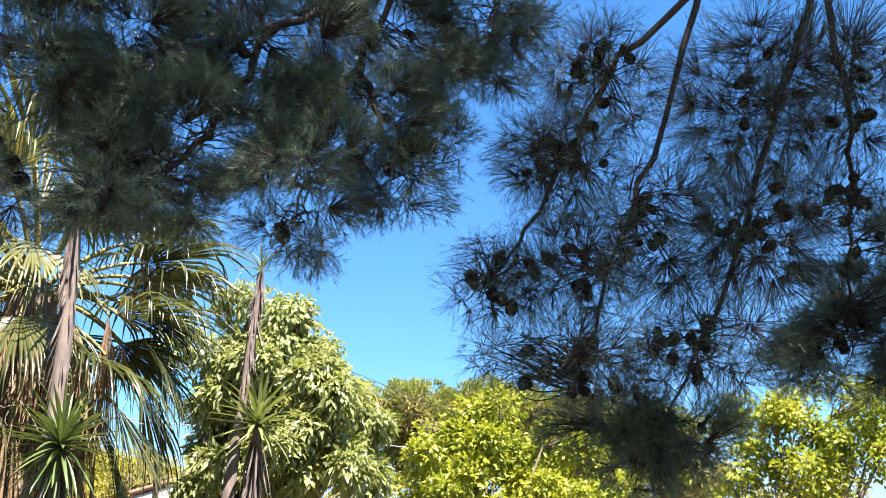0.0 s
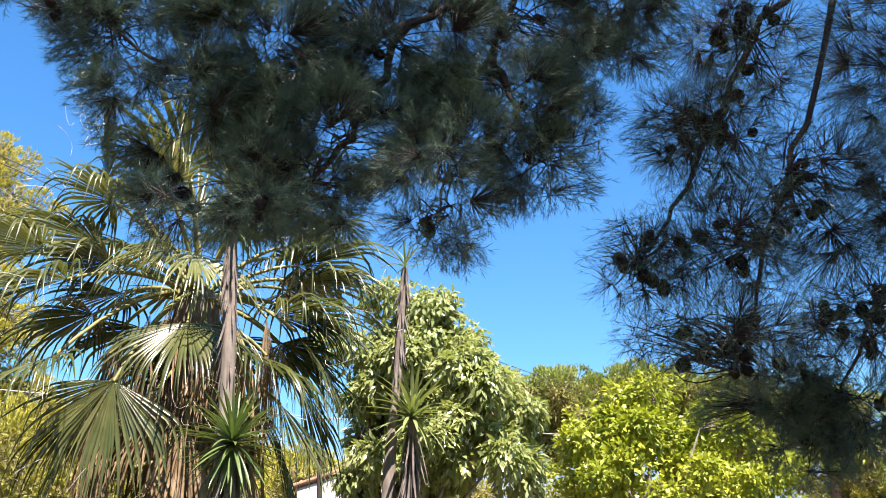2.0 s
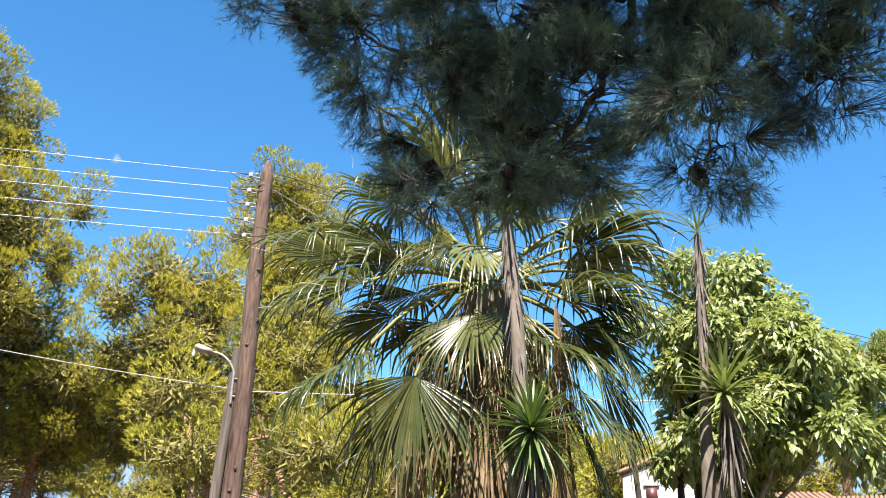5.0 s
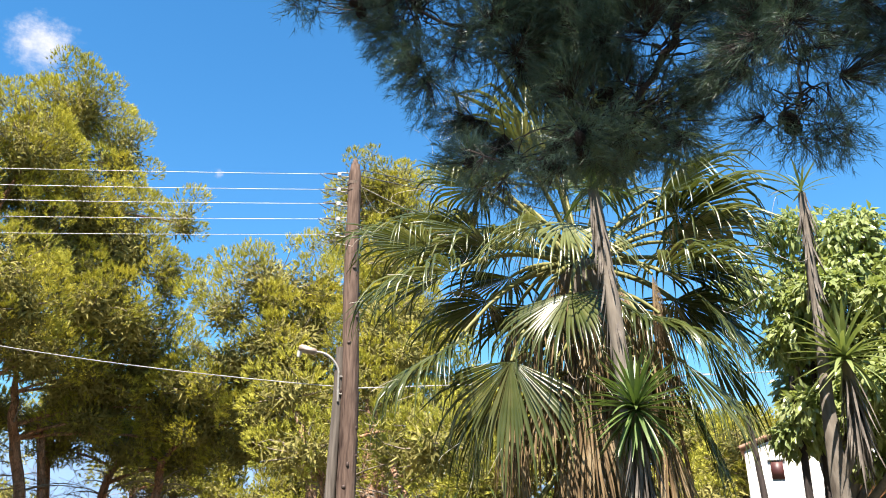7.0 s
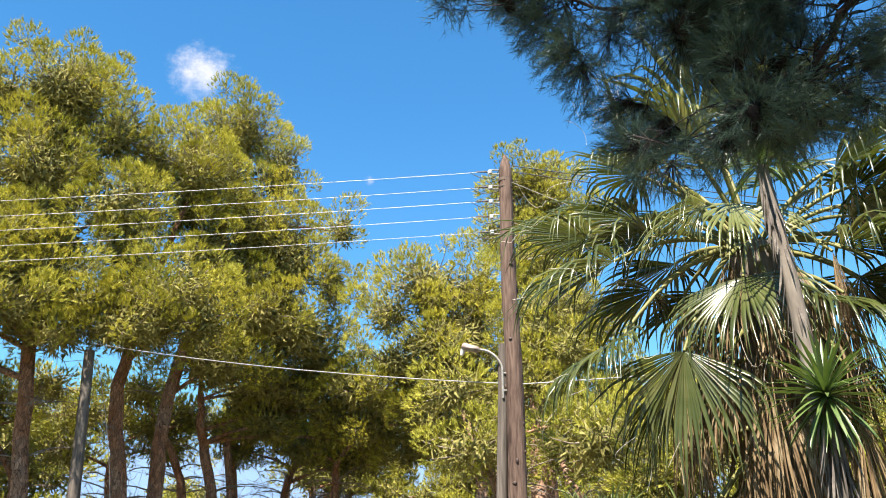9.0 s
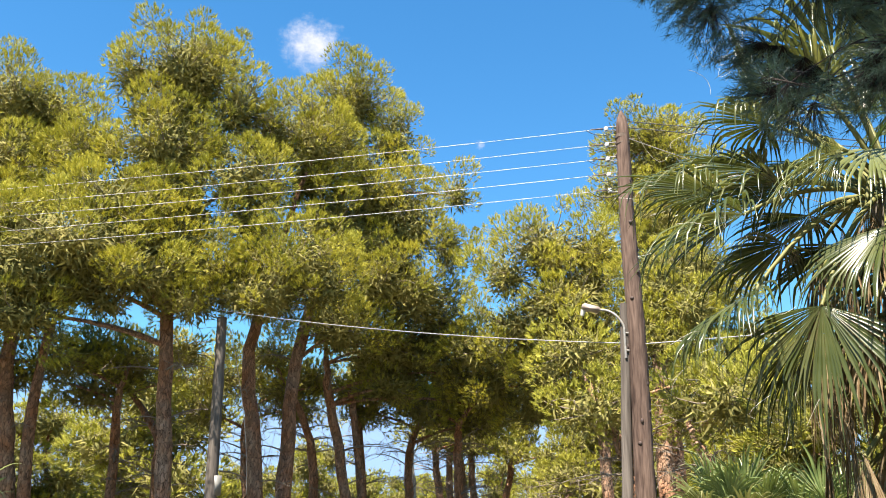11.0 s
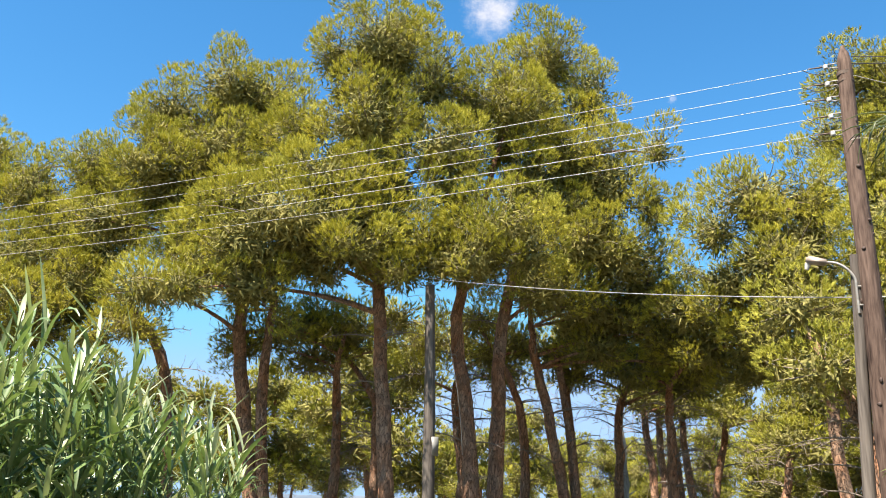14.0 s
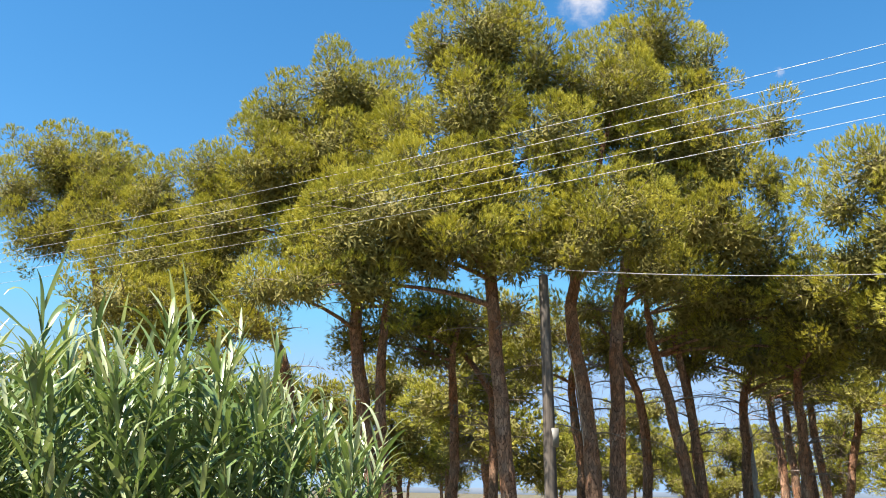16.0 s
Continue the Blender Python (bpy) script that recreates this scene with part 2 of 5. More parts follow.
def ground_mat():
    m, n, l, bsdf = nodes_of("dry_ground")
    co = n.new("ShaderNodeTexCoord")
    big, fine = n.new("ShaderNodeTexNoise"), n.new("ShaderNodeTexNoise")
    big.inputs["Scale"].default_value, fine.inputs["Scale"].default_value = 0.35, 9.0
    fine.inputs["Detail"].default_value = 9
    for x in (big, fine):
        l.new(co.outputs["Object"], x.inputs["Vector"])
    a, b = ramp(n, [(0.35, (0.11, 0.085, 0.055)), (0.65, (0.085, 0.085, 0.04))]), ramp(n, [(0.3, (0.6, 0.6, 0.6)), (0.7, (1.2, 1.15, 1.0))])
    l.new(big.outputs["Fac"], a.inputs[0])
    l.new(fine.outputs["Fac"], b.inputs[0])
    mix = n.new("ShaderNodeMix")
    mix.data_type, mix.blend_type = "RGBA", "MULTIPLY"
    mix.inputs[0].default_value = 1.0
    l.new(a.outputs[0], mix.inputs[6])
    l.new(b.outputs[0], mix.inputs[7])
    l.new(mix.outputs[2], bsdf.inputs["Base Color"])
    bsdf.inputs["Roughness"].default_value = 0.95
    return m


# ---- geometry tools ----
RNG = np.random.default_rng(7)


def unit(v):
    v = np.asarray(v, float)
    return v / np.maximum(np.linalg.norm(v, axis=-1, keepdims=True), 1e-9)


def mesh_of(name, chunks, mat, smooth=False):
    """One mesh from chunks of (vertices, faces); all faces of a chunk have one length."""
    vs, idx, start, total, off, at = [], [], [], [], 0, 0
    for v, f in chunks:
        v, f = np.asarray(v, float).reshape(-1, 3), np.asarray(f, np.int64)
        if not len(f):
            continue
        vs.append(v)
        idx.append((f + off).ravel())
        k = f.shape[1]
        start.append(at + np.arange(len(f)) * k)
        total.append(np.full(len(f), k))
        off += len(v)
        at += f.size
    me = bpy.data.meshes.new(name)
    vs, idx, start, total = np.concatenate(vs), np.concatenate(idx), np.concatenate(start), np.concatenate(total)
    me.vertices.add(len(vs))
    me.vertices.foreach_set("co", vs.astype(np.float32).ravel())
    me.loops.add(len(idx))
    me.loops.foreach_set("vertex_index", idx.astype(np.int32))
    me.polygons.add(len(start))
    me.polygons.foreach_set("loop_start", start.astype(np.int32))
    me.polygons.foreach_set("loop_total", total.astype(np.int32))
    if smooth:
        me.polygons.foreach_set("use_smooth", np.ones(len(start), bool))
    me.update(calc_edges=True)
    me.materials.append(mat)
    return me


def part(name, chunks, mat, parent, label="", smooth=False):
    """One mesh object under a thing or a part; chunks may also be a ready mesh."""
    me = chunks if isinstance(chunks, bpy.types.Mesh) else mesh_of(name, chunks, mat, smooth)
    ob = new(name, me)
    ob.parent = parent
    if label:
        tagged(ob, label)
    return ob


def thing(name, at, label, category, group="", kind=""):
    ob = new(name)
    ob.empty_display_size = 0.2
    ob.location = at
    return tagged(ob, label, category, group, kind)


def tube(pts, radii, sides=6, lump=0.0, cap=True):
    """A tapered tube along points."""
    pts = np.asarray(pts, float)
    n = len(pts)
    radii = np.broadcast_to(np.asarray(radii, float), (n,))
    tan = unit(np.gradient(pts, axis=0))
    ref = np.array([0, 0, 1.0]) if abs(tan[0, 2]) < 0.8 else np.array([1.0, 0, 0])
    a = unit(np.cross(tan, ref))
    b = np.cross(tan, a)
    th = np.arange(sides) * 2 * np.pi / sides
    r = radii[:, None] * (1 + lump * (RNG.random((n, sides)) - 0.5) * 2)
    v = pts[:, None] + r[..., None] * (np.cos(th)[None, :, None] * a[:, None] + np.sin(th)[None, :, None] * b[:, None])
    i, j = np.meshgrid(np.arange(n - 1), np.arange(sides), indexing="ij")
    k = (j + 1) % sides
    f = np.stack([i * sides + j, i * sides + k, (i + 1) * sides + k, (i + 1) * sides + j], -1).reshape(-1, 4)
    out = [(v.reshape(-1, 3), f)]
    if cap:
        out += [(v[0], [list(range(sides))[::-1]]), (v[-1], [list(range(sides))])]
    return out


def bow(p0, p1, bend=(0, 0, 0), n=7):
    """A bowed path from p0 to p1."""
    p0, p1, bend = (np.asarray(x, float) for x in (p0, p1, bend))
    s = np.linspace(0, 1, n)[:, None]
    return p0 + (p1 - p0) * s + 4 * s * (1 - s) * bend


def box(x0, y0, z0, x1, y1, z1, bevel=0.0):
    bm = bmesh.new()
    bmesh.ops.create_cube(bm, size=1)
    for v in bm.verts:
        v.co = Vector(((x0 + x1) / 2 + v.co.x * (x1 - x0), (y0 + y1) / 2 + v.co.y * (y1 - y0), (z0 + z1) / 2 + v.co.z * (z1 - z0)))
    if bevel:
        bmesh.ops.bevel(bm, geom=bm.edges[:], offset=bevel, segments=2, affect="EDGES")
    return chunks_of(bm)


def chunks_of(bm):
    bmesh.ops.triangulate(bm, faces=bm.faces[:])
    bm.verts.index_update()
    v = np.array([x.co[:] for x in bm.verts])
    f = np.array([[x.index for x in p.verts] for p in bm.faces])
    bm.free()
    return [(v, f)]


def moved(chunks, m):
    a = np.array(m)
    return [(np.asarray(v) @ a[:3, :3].T + a[:3, 3], f) for v, f in chunks]


def any_perp(d):
    r = RNG.normal(size=d.shape)
    return unit(r - (r * d).sum(-1, keepdims=True) * d)


def needles(base, axis, n, length, width, spread, run=0.0, face=None):
    """n thin needles about each axis; run: the length of shoot along which they stand."""
    N = len(base)
    base, axis = np.repeat(base, n, 0), np.repeat(unit(axis), n, 0)
    th = np.radians(spread[0] + (spread[1] - spread[0]) * RNG.random((N * n, 1)))
    side = any_perp(axis)
    d = unit(axis * np.cos(th) + side * np.sin(th))
    b = base + axis * run * RNG.random((N * n, 1))
    w = any_perp(d) if face is None else unit(np.cross(d, np.repeat(unit(face), n, 0)) + any_perp(d) * 0.22)
    w = w * width * 0.5
    tip = b + d * length * (0.7 + 0.5 * RNG.random((N * n, 1)))
    v = np.stack([b - w, b + w, tip], 1).reshape(-1, 3)
    return [(v, np.arange(N * n * 3).reshape(-1, 3))]


def leaves(base, axis, normal, length, width, droop=0.2):
    """Folded pointed leaves with a drooping tip."""
    N = len(base)
    axis = unit(axis)
    side = unit(np.cross(axis, normal))
    up = np.cross(side, axis)
    L = length * (0.7 + 0.6 * RNG.random((N, 1)))
    W = width * (0.75 + 0.5 * RNG.random((N, 1)))
    mid = base + axis * L * 0.5 - up * L * 0.03
    tip = base + axis * L * 0.95 - up * L * droop
    v = np.stack([base, mid + side * W * 0.5 + up * W * 0.14, mid, mid - side * W * 0.5 + up * W * 0.14, tip], 1).reshape(-1, 3)
    f = np.array([[0, 2, 1], [0, 3, 2], [1, 2, 4], [2, 3, 4]])
    return [(v, (f[None] + np.arange(N)[:, None, None] * 5).reshape(-1, 3))]


def ball_dirs(n):
    return unit(RNG.normal(size=(n, 3)))


def clump_points(c, rx, rz, n, shell=0.5, lobes=12, low=0.35):
    """Points and outward ways in a lumpy clump of foliage; low: how much of the underside is kept."""
    u = ball_dirs(int(n * 1.4))
    u = u[(u[:, 2] > -0.25) | (RNG.random(len(u)) < low)][:n]
    k = ball_dirs(lobes)
    ang = np.arccos(np.clip(u @ k.T, -1, 1))
    size = 0.66 + 0.42 * np.exp(-(ang / 0.42) ** 2).max(1)
    r = size * (1 - shell * RNG.random(len(u)) ** 2)
    p = np.asarray(c) + u * r[:, None] * np.array([rx, rx, rz])
    return p, u


def even_dirs(n):
    """n directions spread evenly over a ball, turned at random."""
    i = np.arange(n) + 0.5
    z = 1 - 2 * i / n
    a = i * 2.399963 + RNG.uniform(0, 6.28)
    r = np.sqrt(1 - z * z)
    return unit(np.stack([r * np.cos(a), r * np.sin(a), z], 1) + RNG.normal(size=(n, 3)) * 0.9 / math.sqrt(n))


def pine_crown(cs, solid, cap, tufts, needle, width, core):
    """Needles of a pine crown. Every clump carries domed sprays, every spray tufts on its outer and upper side, every tuft a dense
    heart and a fringe of thin needles; the clumps past the first solid ones are inner needles alone. Also the sprays' places."""
    chunks, inner, spots = [], [], []
    up = np.array([0, 0, 1.0])
    for i, (c, rx, rz) in enumerate(cs):
        R = np.array([rx, rx, rz])
        area = 4.19 * (rx * rx + 2 * rx * rz)
        if i < solid:
            u = even_dirs(max(6, int(area / (5.4 * cap * cap))))
            u = u[(u[:, 2] > -0.35) | (RNG.random(len(u)) < 0.35)]
            pc = np.asarray(c) + u * RNG.uniform(0.5, 0.97, (len(u), 1)) * R
            out = np.ones(len(u), bool)
            for j, (cj, rxj, rzj) in enumerate(cs[:solid]):
                if j != i:
                    out &= (((pc - cj) / np.array([rxj, rxj, rzj])) ** 2).sum(1) > 0.42
            pc, nr = pc[out], unit(u[out] / R)
            spots.append((i, pc))
            for p, a in zip(pc, unit(nr * 0.6 + up * 0.55 + RNG.normal(size=nr.shape) * 0.15)):
                r = cap * RNG.uniform(0.65, 1.3)
                n = int(tufts * 6.3 * r * r)
                q = unit(RNG.normal(size=(n, 3)) + a * 0.95)
                low = np.clip(-(q @ a)[:, None], 0, 1)
                base = p + q * r * (0.72 + 0.28 * RNG.random((n, 1))) * (1 - 0.5 * low)
                ax = unit(q * 0.55 + a * 0.6 + up * 0.15 + RNG.normal(size=q.shape) * 0.16)
                face = unit(q * 0.75 + a * 0.3 + RNG.normal(size=q.shape) * 0.35)
                chunks += needles(base - ax * needle * 0.5, ax, 6, needle * 0.8, width * 2.0, (5, 55), needle * 0.3, face)
                chunks += needles(base - ax * needle * 0.3, ax, 11, needle, width, (6, 48), needle * 0.6, face)
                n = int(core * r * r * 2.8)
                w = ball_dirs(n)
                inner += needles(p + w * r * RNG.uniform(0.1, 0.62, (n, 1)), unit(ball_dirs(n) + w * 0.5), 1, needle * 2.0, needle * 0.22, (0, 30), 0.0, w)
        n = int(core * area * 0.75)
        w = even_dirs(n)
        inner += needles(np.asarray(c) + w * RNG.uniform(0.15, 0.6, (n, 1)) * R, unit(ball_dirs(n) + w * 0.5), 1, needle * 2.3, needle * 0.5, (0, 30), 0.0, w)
    return chunks, inner, spots


def lobed_points(c, rx, rz, n, puff=0.36, low=0.45):
    """Points of a clump made of many small puffs of foliage over its outside, with gaps between them."""
    m = max(6, int(11.0 * (rx * rx + 2 * rx * rz) / 3 / (puff / 0.36) ** 2))
    u = ball_dirs(m * 3)
    u = u[(u[:, 2] > -0.35) | (RNG.random(len(u)) < low)][:m]
    k = ball_dirs(7)
    size = 0.78 + 0.3 * np.exp(-(np.arccos(np.clip(u @ k.T, -1, 1)) / 0.5) ** 2).max(1)
    pc = np.asarray(c) + u * (size * RNG.uniform(0.7, 1.0, len(u)))[:, None] * np.array([rx, rx, rz])
    per = max(4, n // len(u))
    q = unit(RNG.normal(size=(len(u), per, 3)) + u[:, None] * 0.55 + np.array([0, 0, 0.25]))
    r = puff * RNG.uniform(0.75, 1.25, (len(u), 1, 1)) * (1 - 0.75 * RNG.random((len(u), per, 1)) ** 2) * np.array([1.1, 1.1, 0.85])
    return (pc[:, None] + q * r).reshape(-1, 3), q.reshape(-1, 3)


# ---- ground and distance ----
def build_ground():
    ring = [0, 3, 8, 16, 30, 60, 120, 300, 800, 2000, 4200]
    v, f, k = [(0, 0, 0)], [], 48
    for r in ring[1:]:
        for j in range(k):
            a = 2 * math.pi * j / k
            z = 0.0 if r > 900 else 0.12 * noise.noise((r * math.cos(a) * 0.08, r * math.sin(a) * 0.08, 3.0))
            v.append((r * math.cos(a), r * math.sin(a), z))
    tri = [(0, 1 + j, 1 + (j + 1) % k) for j in range(k)]
    for i in range(len(ring) - 2):
        for j in range(k):
            a, b = 1 + i * k + j, 1 + i * k + (j + 1) % k
            f.append((a, b, b + k, a + k))
    chunks = [(np.array(v), np.array(tri)), (np.array(v), np.array(f))]
    g = new("ground", mesh_of("ground", chunks, ground_mat()))
    tagged(g, "dry sandy ground with thin grass reaching the horizon", "ground", kind="structure")


def build_hills():
    n = 150
    a = np.linspace(radians(80), radians(260), n)
    r = 3300.0
    h = np.array([22 + 14 * noise.noise((3.0 * x, 0.5, 0.0)) + 7 * noise.noise((11.0 * x, 2.5, 0.0)) for x in a])
    x, y = r * np.cos(a), r * np.sin(a)
    v = np.concatenate([np.c_[x, y, np.full(n, -5.0)], np.c_[x, y, h], np.c_[x * 1.15, y * 1.15, h * 0.4]])
    i = np.arange(n - 1)
    f = np.concatenate([np.c_[i, i + 1, i + 1 + n, i + n], np.c_[i + n, i + 1 + n, i + 1 + 2 * n, i + 2 * n]])
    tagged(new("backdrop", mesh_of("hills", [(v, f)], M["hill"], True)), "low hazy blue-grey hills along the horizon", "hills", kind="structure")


def cloud_mat(seed, thin):
    m, n, l, bsdf = nodes_of("cloud_vapour")
    co = n.new("ShaderNodeTexCoord")
    nz = n.new("ShaderNodeTexNoise")
    nz.noise_dimensions = "4D"
    nz.inputs["Scale"].default_value, nz.inputs["Detail"].default_value, nz.inputs["Roughness"].default_value = 2.0, 9, 0.7
    nz.inputs["W"].default_value = seed
    l.new(co.outputs["Object"], nz.inputs["Vector"])
    ln = n.new("ShaderNodeVectorMath")
    ln.operation = "LENGTH"
    l.new(co.outputs["Object"], ln.inputs[0])
    mr = n.new("ShaderNodeMapRange")
    mr.inputs["From Min"].default_value, mr.inputs["From Max"].default_value = 1.0, 0.1
    mr.inputs["To Min"].default_value, mr.inputs["To Max"].default_value = -0.4, 0.26
    l.new(ln.outputs["Value"], mr.inputs["Value"])
    add = n.new("ShaderNodeMath")
    l.new(nz.outputs["Fac"], add.inputs[0])
    l.new(mr.outputs[0], add.inputs[1])
    r = ramp(n, [(0.42, (0, 0, 0)), (0.84, (thin, thin, thin))])
    r.color_ramp.interpolation = "EASE"
    l.new(add.outputs[0], r.inputs[0])
    em, tr, mix = n.new("ShaderNodeEmission"), n.new("ShaderNodeBsdfTransparent"), n.new("ShaderNodeMixShader")
    em.inputs["Color"].default_value, em.inputs["Strength"].default_value = (0.88, 0.92, 1.0, 1), 0.3
    l.new(r.outputs[0], mix.inputs[0])
    l.new(tr.outputs[0], mix.inputs[1])
    l.new(em.outputs[0], mix.inputs[2])
    l.new(mix.outputs[0], n["Material Output"].inputs[0])
    return m


def build_cloud(at, w, h, lean, seed, thin, label):
    v = [(-1, -1, 0), (1, -1, 0), (1, 1, 0), (-1, 1, 0)]
    ob = new("cloud", mesh_of("cloud", [(v, [(0, 1, 2, 3)])], cloud_mat(seed, thin)))
    ob.matrix_world = look(at, (0, 0, 1.6), lean) @ Matrix.Diagonal((w, h, 1, 1))
    ob.visible_shadow = False
    tagged(ob, label, "cloud", kind="structure")


# ---- pines ----
def pine_tree(foot, fork, clumps, label, r0=0.2, cap=0.44, tufts=60, needle=0.098, width=0.0082, core=90, mat="needle_sun", bark="bark", twigs=16, group="pines", fill=True, grow=1.1, twin=None, dead=8):
    t = thing("pine_tree", (*foot, 0), label, "tree", group)
    o = np.array([*foot, 0.0])
    fork = np.array(fork) - o
    cs = [(np.array(c[:3]) - o, c[3] * grow, c[4] * grow) for c in clumps]
    if fill:  # foliage between neighbouring clumps closes the crown
        for i in range(len(clumps)):
            for j in range(i):
                a, b = cs[i], cs[j]
                if np.linalg.norm(a[0] - b[0]) < 1.12 * (a[1] + b[1]):
                    mid = (a[0] + b[0]) / 2
                    inward = np.array([fork[0], fork[1], mid[2]]) - mid
                    cs.append((mid + inward * min(0.6, 0.7 / (0.1 + np.linalg.norm(inward))), (a[1] + b[1]) * 0.31, (a[2] + b[2]) * 0.31))
    top = max(cs, key=lambda c: c[0][2])[0]
    low = bow((0, 0, -0.1), fork, RNG.normal(size=3) * (0.12, 0.12, 0), 13)
    high = bow(fork, top, RNG.normal(size=3) * (0.25, 0.25, 0), 10)[1:]
    path = np.concatenate([low, high])
    for _ in range(5):
        path[1:-1] = (path[:-2] + 2 * path[1:-1] + path[2:]) / 4
    path[1:-1] += RNG.normal(size=(len(path) - 2, 3)) * (0.018, 0.018, 0)
    rad = np.interp(np.linspace(0, 1, len(path)), [0, 0.06, 0.55, 1], [r0 * 1.35, r0, r0 * 0.78, 0.035])
    part("trunk", tube(path, rad, 12, 0.10), M[bark], t, smooth=True)
    if twin is not None:
        q = bow((twin[0] * 0.35, twin[1] * 0.35, -0.1), fork + (twin[0], twin[1], 0.6), RNG.normal(size=3) * (0.15, 0.15, 0), 12)
        part("trunk", tube(q, np.linspace(r0 * 0.85, r0 * 0.5, 12), 10, 0.10), M[bark], t, smooth=True)
    crown, inner, spots = pine_crown(cs, len(clumps), cap, tufts, needle, width, core)
    twig = []
    for i, pc in spots:
        c = cs[i][0]
        z = min(max(c[2] - 0.4, fork[2] - 0.2), path[-2, 2])
        k = int(np.argmin(abs(path[:, 2] - z)))
        way = c - path[k]
        if np.linalg.norm(way) > 0.5 and i < len(clumps):
            part("limb", tube(bow(path[k], c, (0, 0, 0.06 * np.linalg.norm(way)), 6), np.linspace(min(0.06, rad[k] * 0.5), 0.02, 6), 6, 0.08), M[bark], t, smooth=True)
        for e in pc[RNG.permutation(len(pc))[:twigs]]:
            twig += tube(bow(c + (e - c) * 0.2, c + (e - c) * 1.08, RNG.normal(size=3) * 0.1, 4), np.linspace(0.02, 0.006, 4), 3, 0, False)
    for _ in range(dead):  # bare dead branches under the crown
        k = int(RNG.integers(len(low) // 2, len(low) + 1))
        a = RNG.uniform(0, 6.28)
        e = path[k] + np.array([math.cos(a), math.sin(a), RNG.uniform(-0.15, 0.35)]) * RNG.uniform(0.5, 1.5)
        b = bow(path[k], e, (0, 0, 0.1), 6)
        twig += tube(b, np.linspace(0.022, 0.006, 6), 4, 0, False)
        for g in b[2:]:
            for _ in range(3):
                twig += tube(bow(g, g + RNG.normal(size=3) * 0.22, RNG.normal(size=3) * 0.03, 3), (0.007, 0.005, 0.003), 3, 0, False)
    tagged(part("branchwork", twig, M["twig"], t), kind="stuff")
    tagged(part("inner_crown", inner, M["needle_inner"], t, "old brownish inner needles, darkened for the crown's shade"), kind="stuff")
    tagged(part("crown", crown, M[mat], t), kind="stuff")
    return t


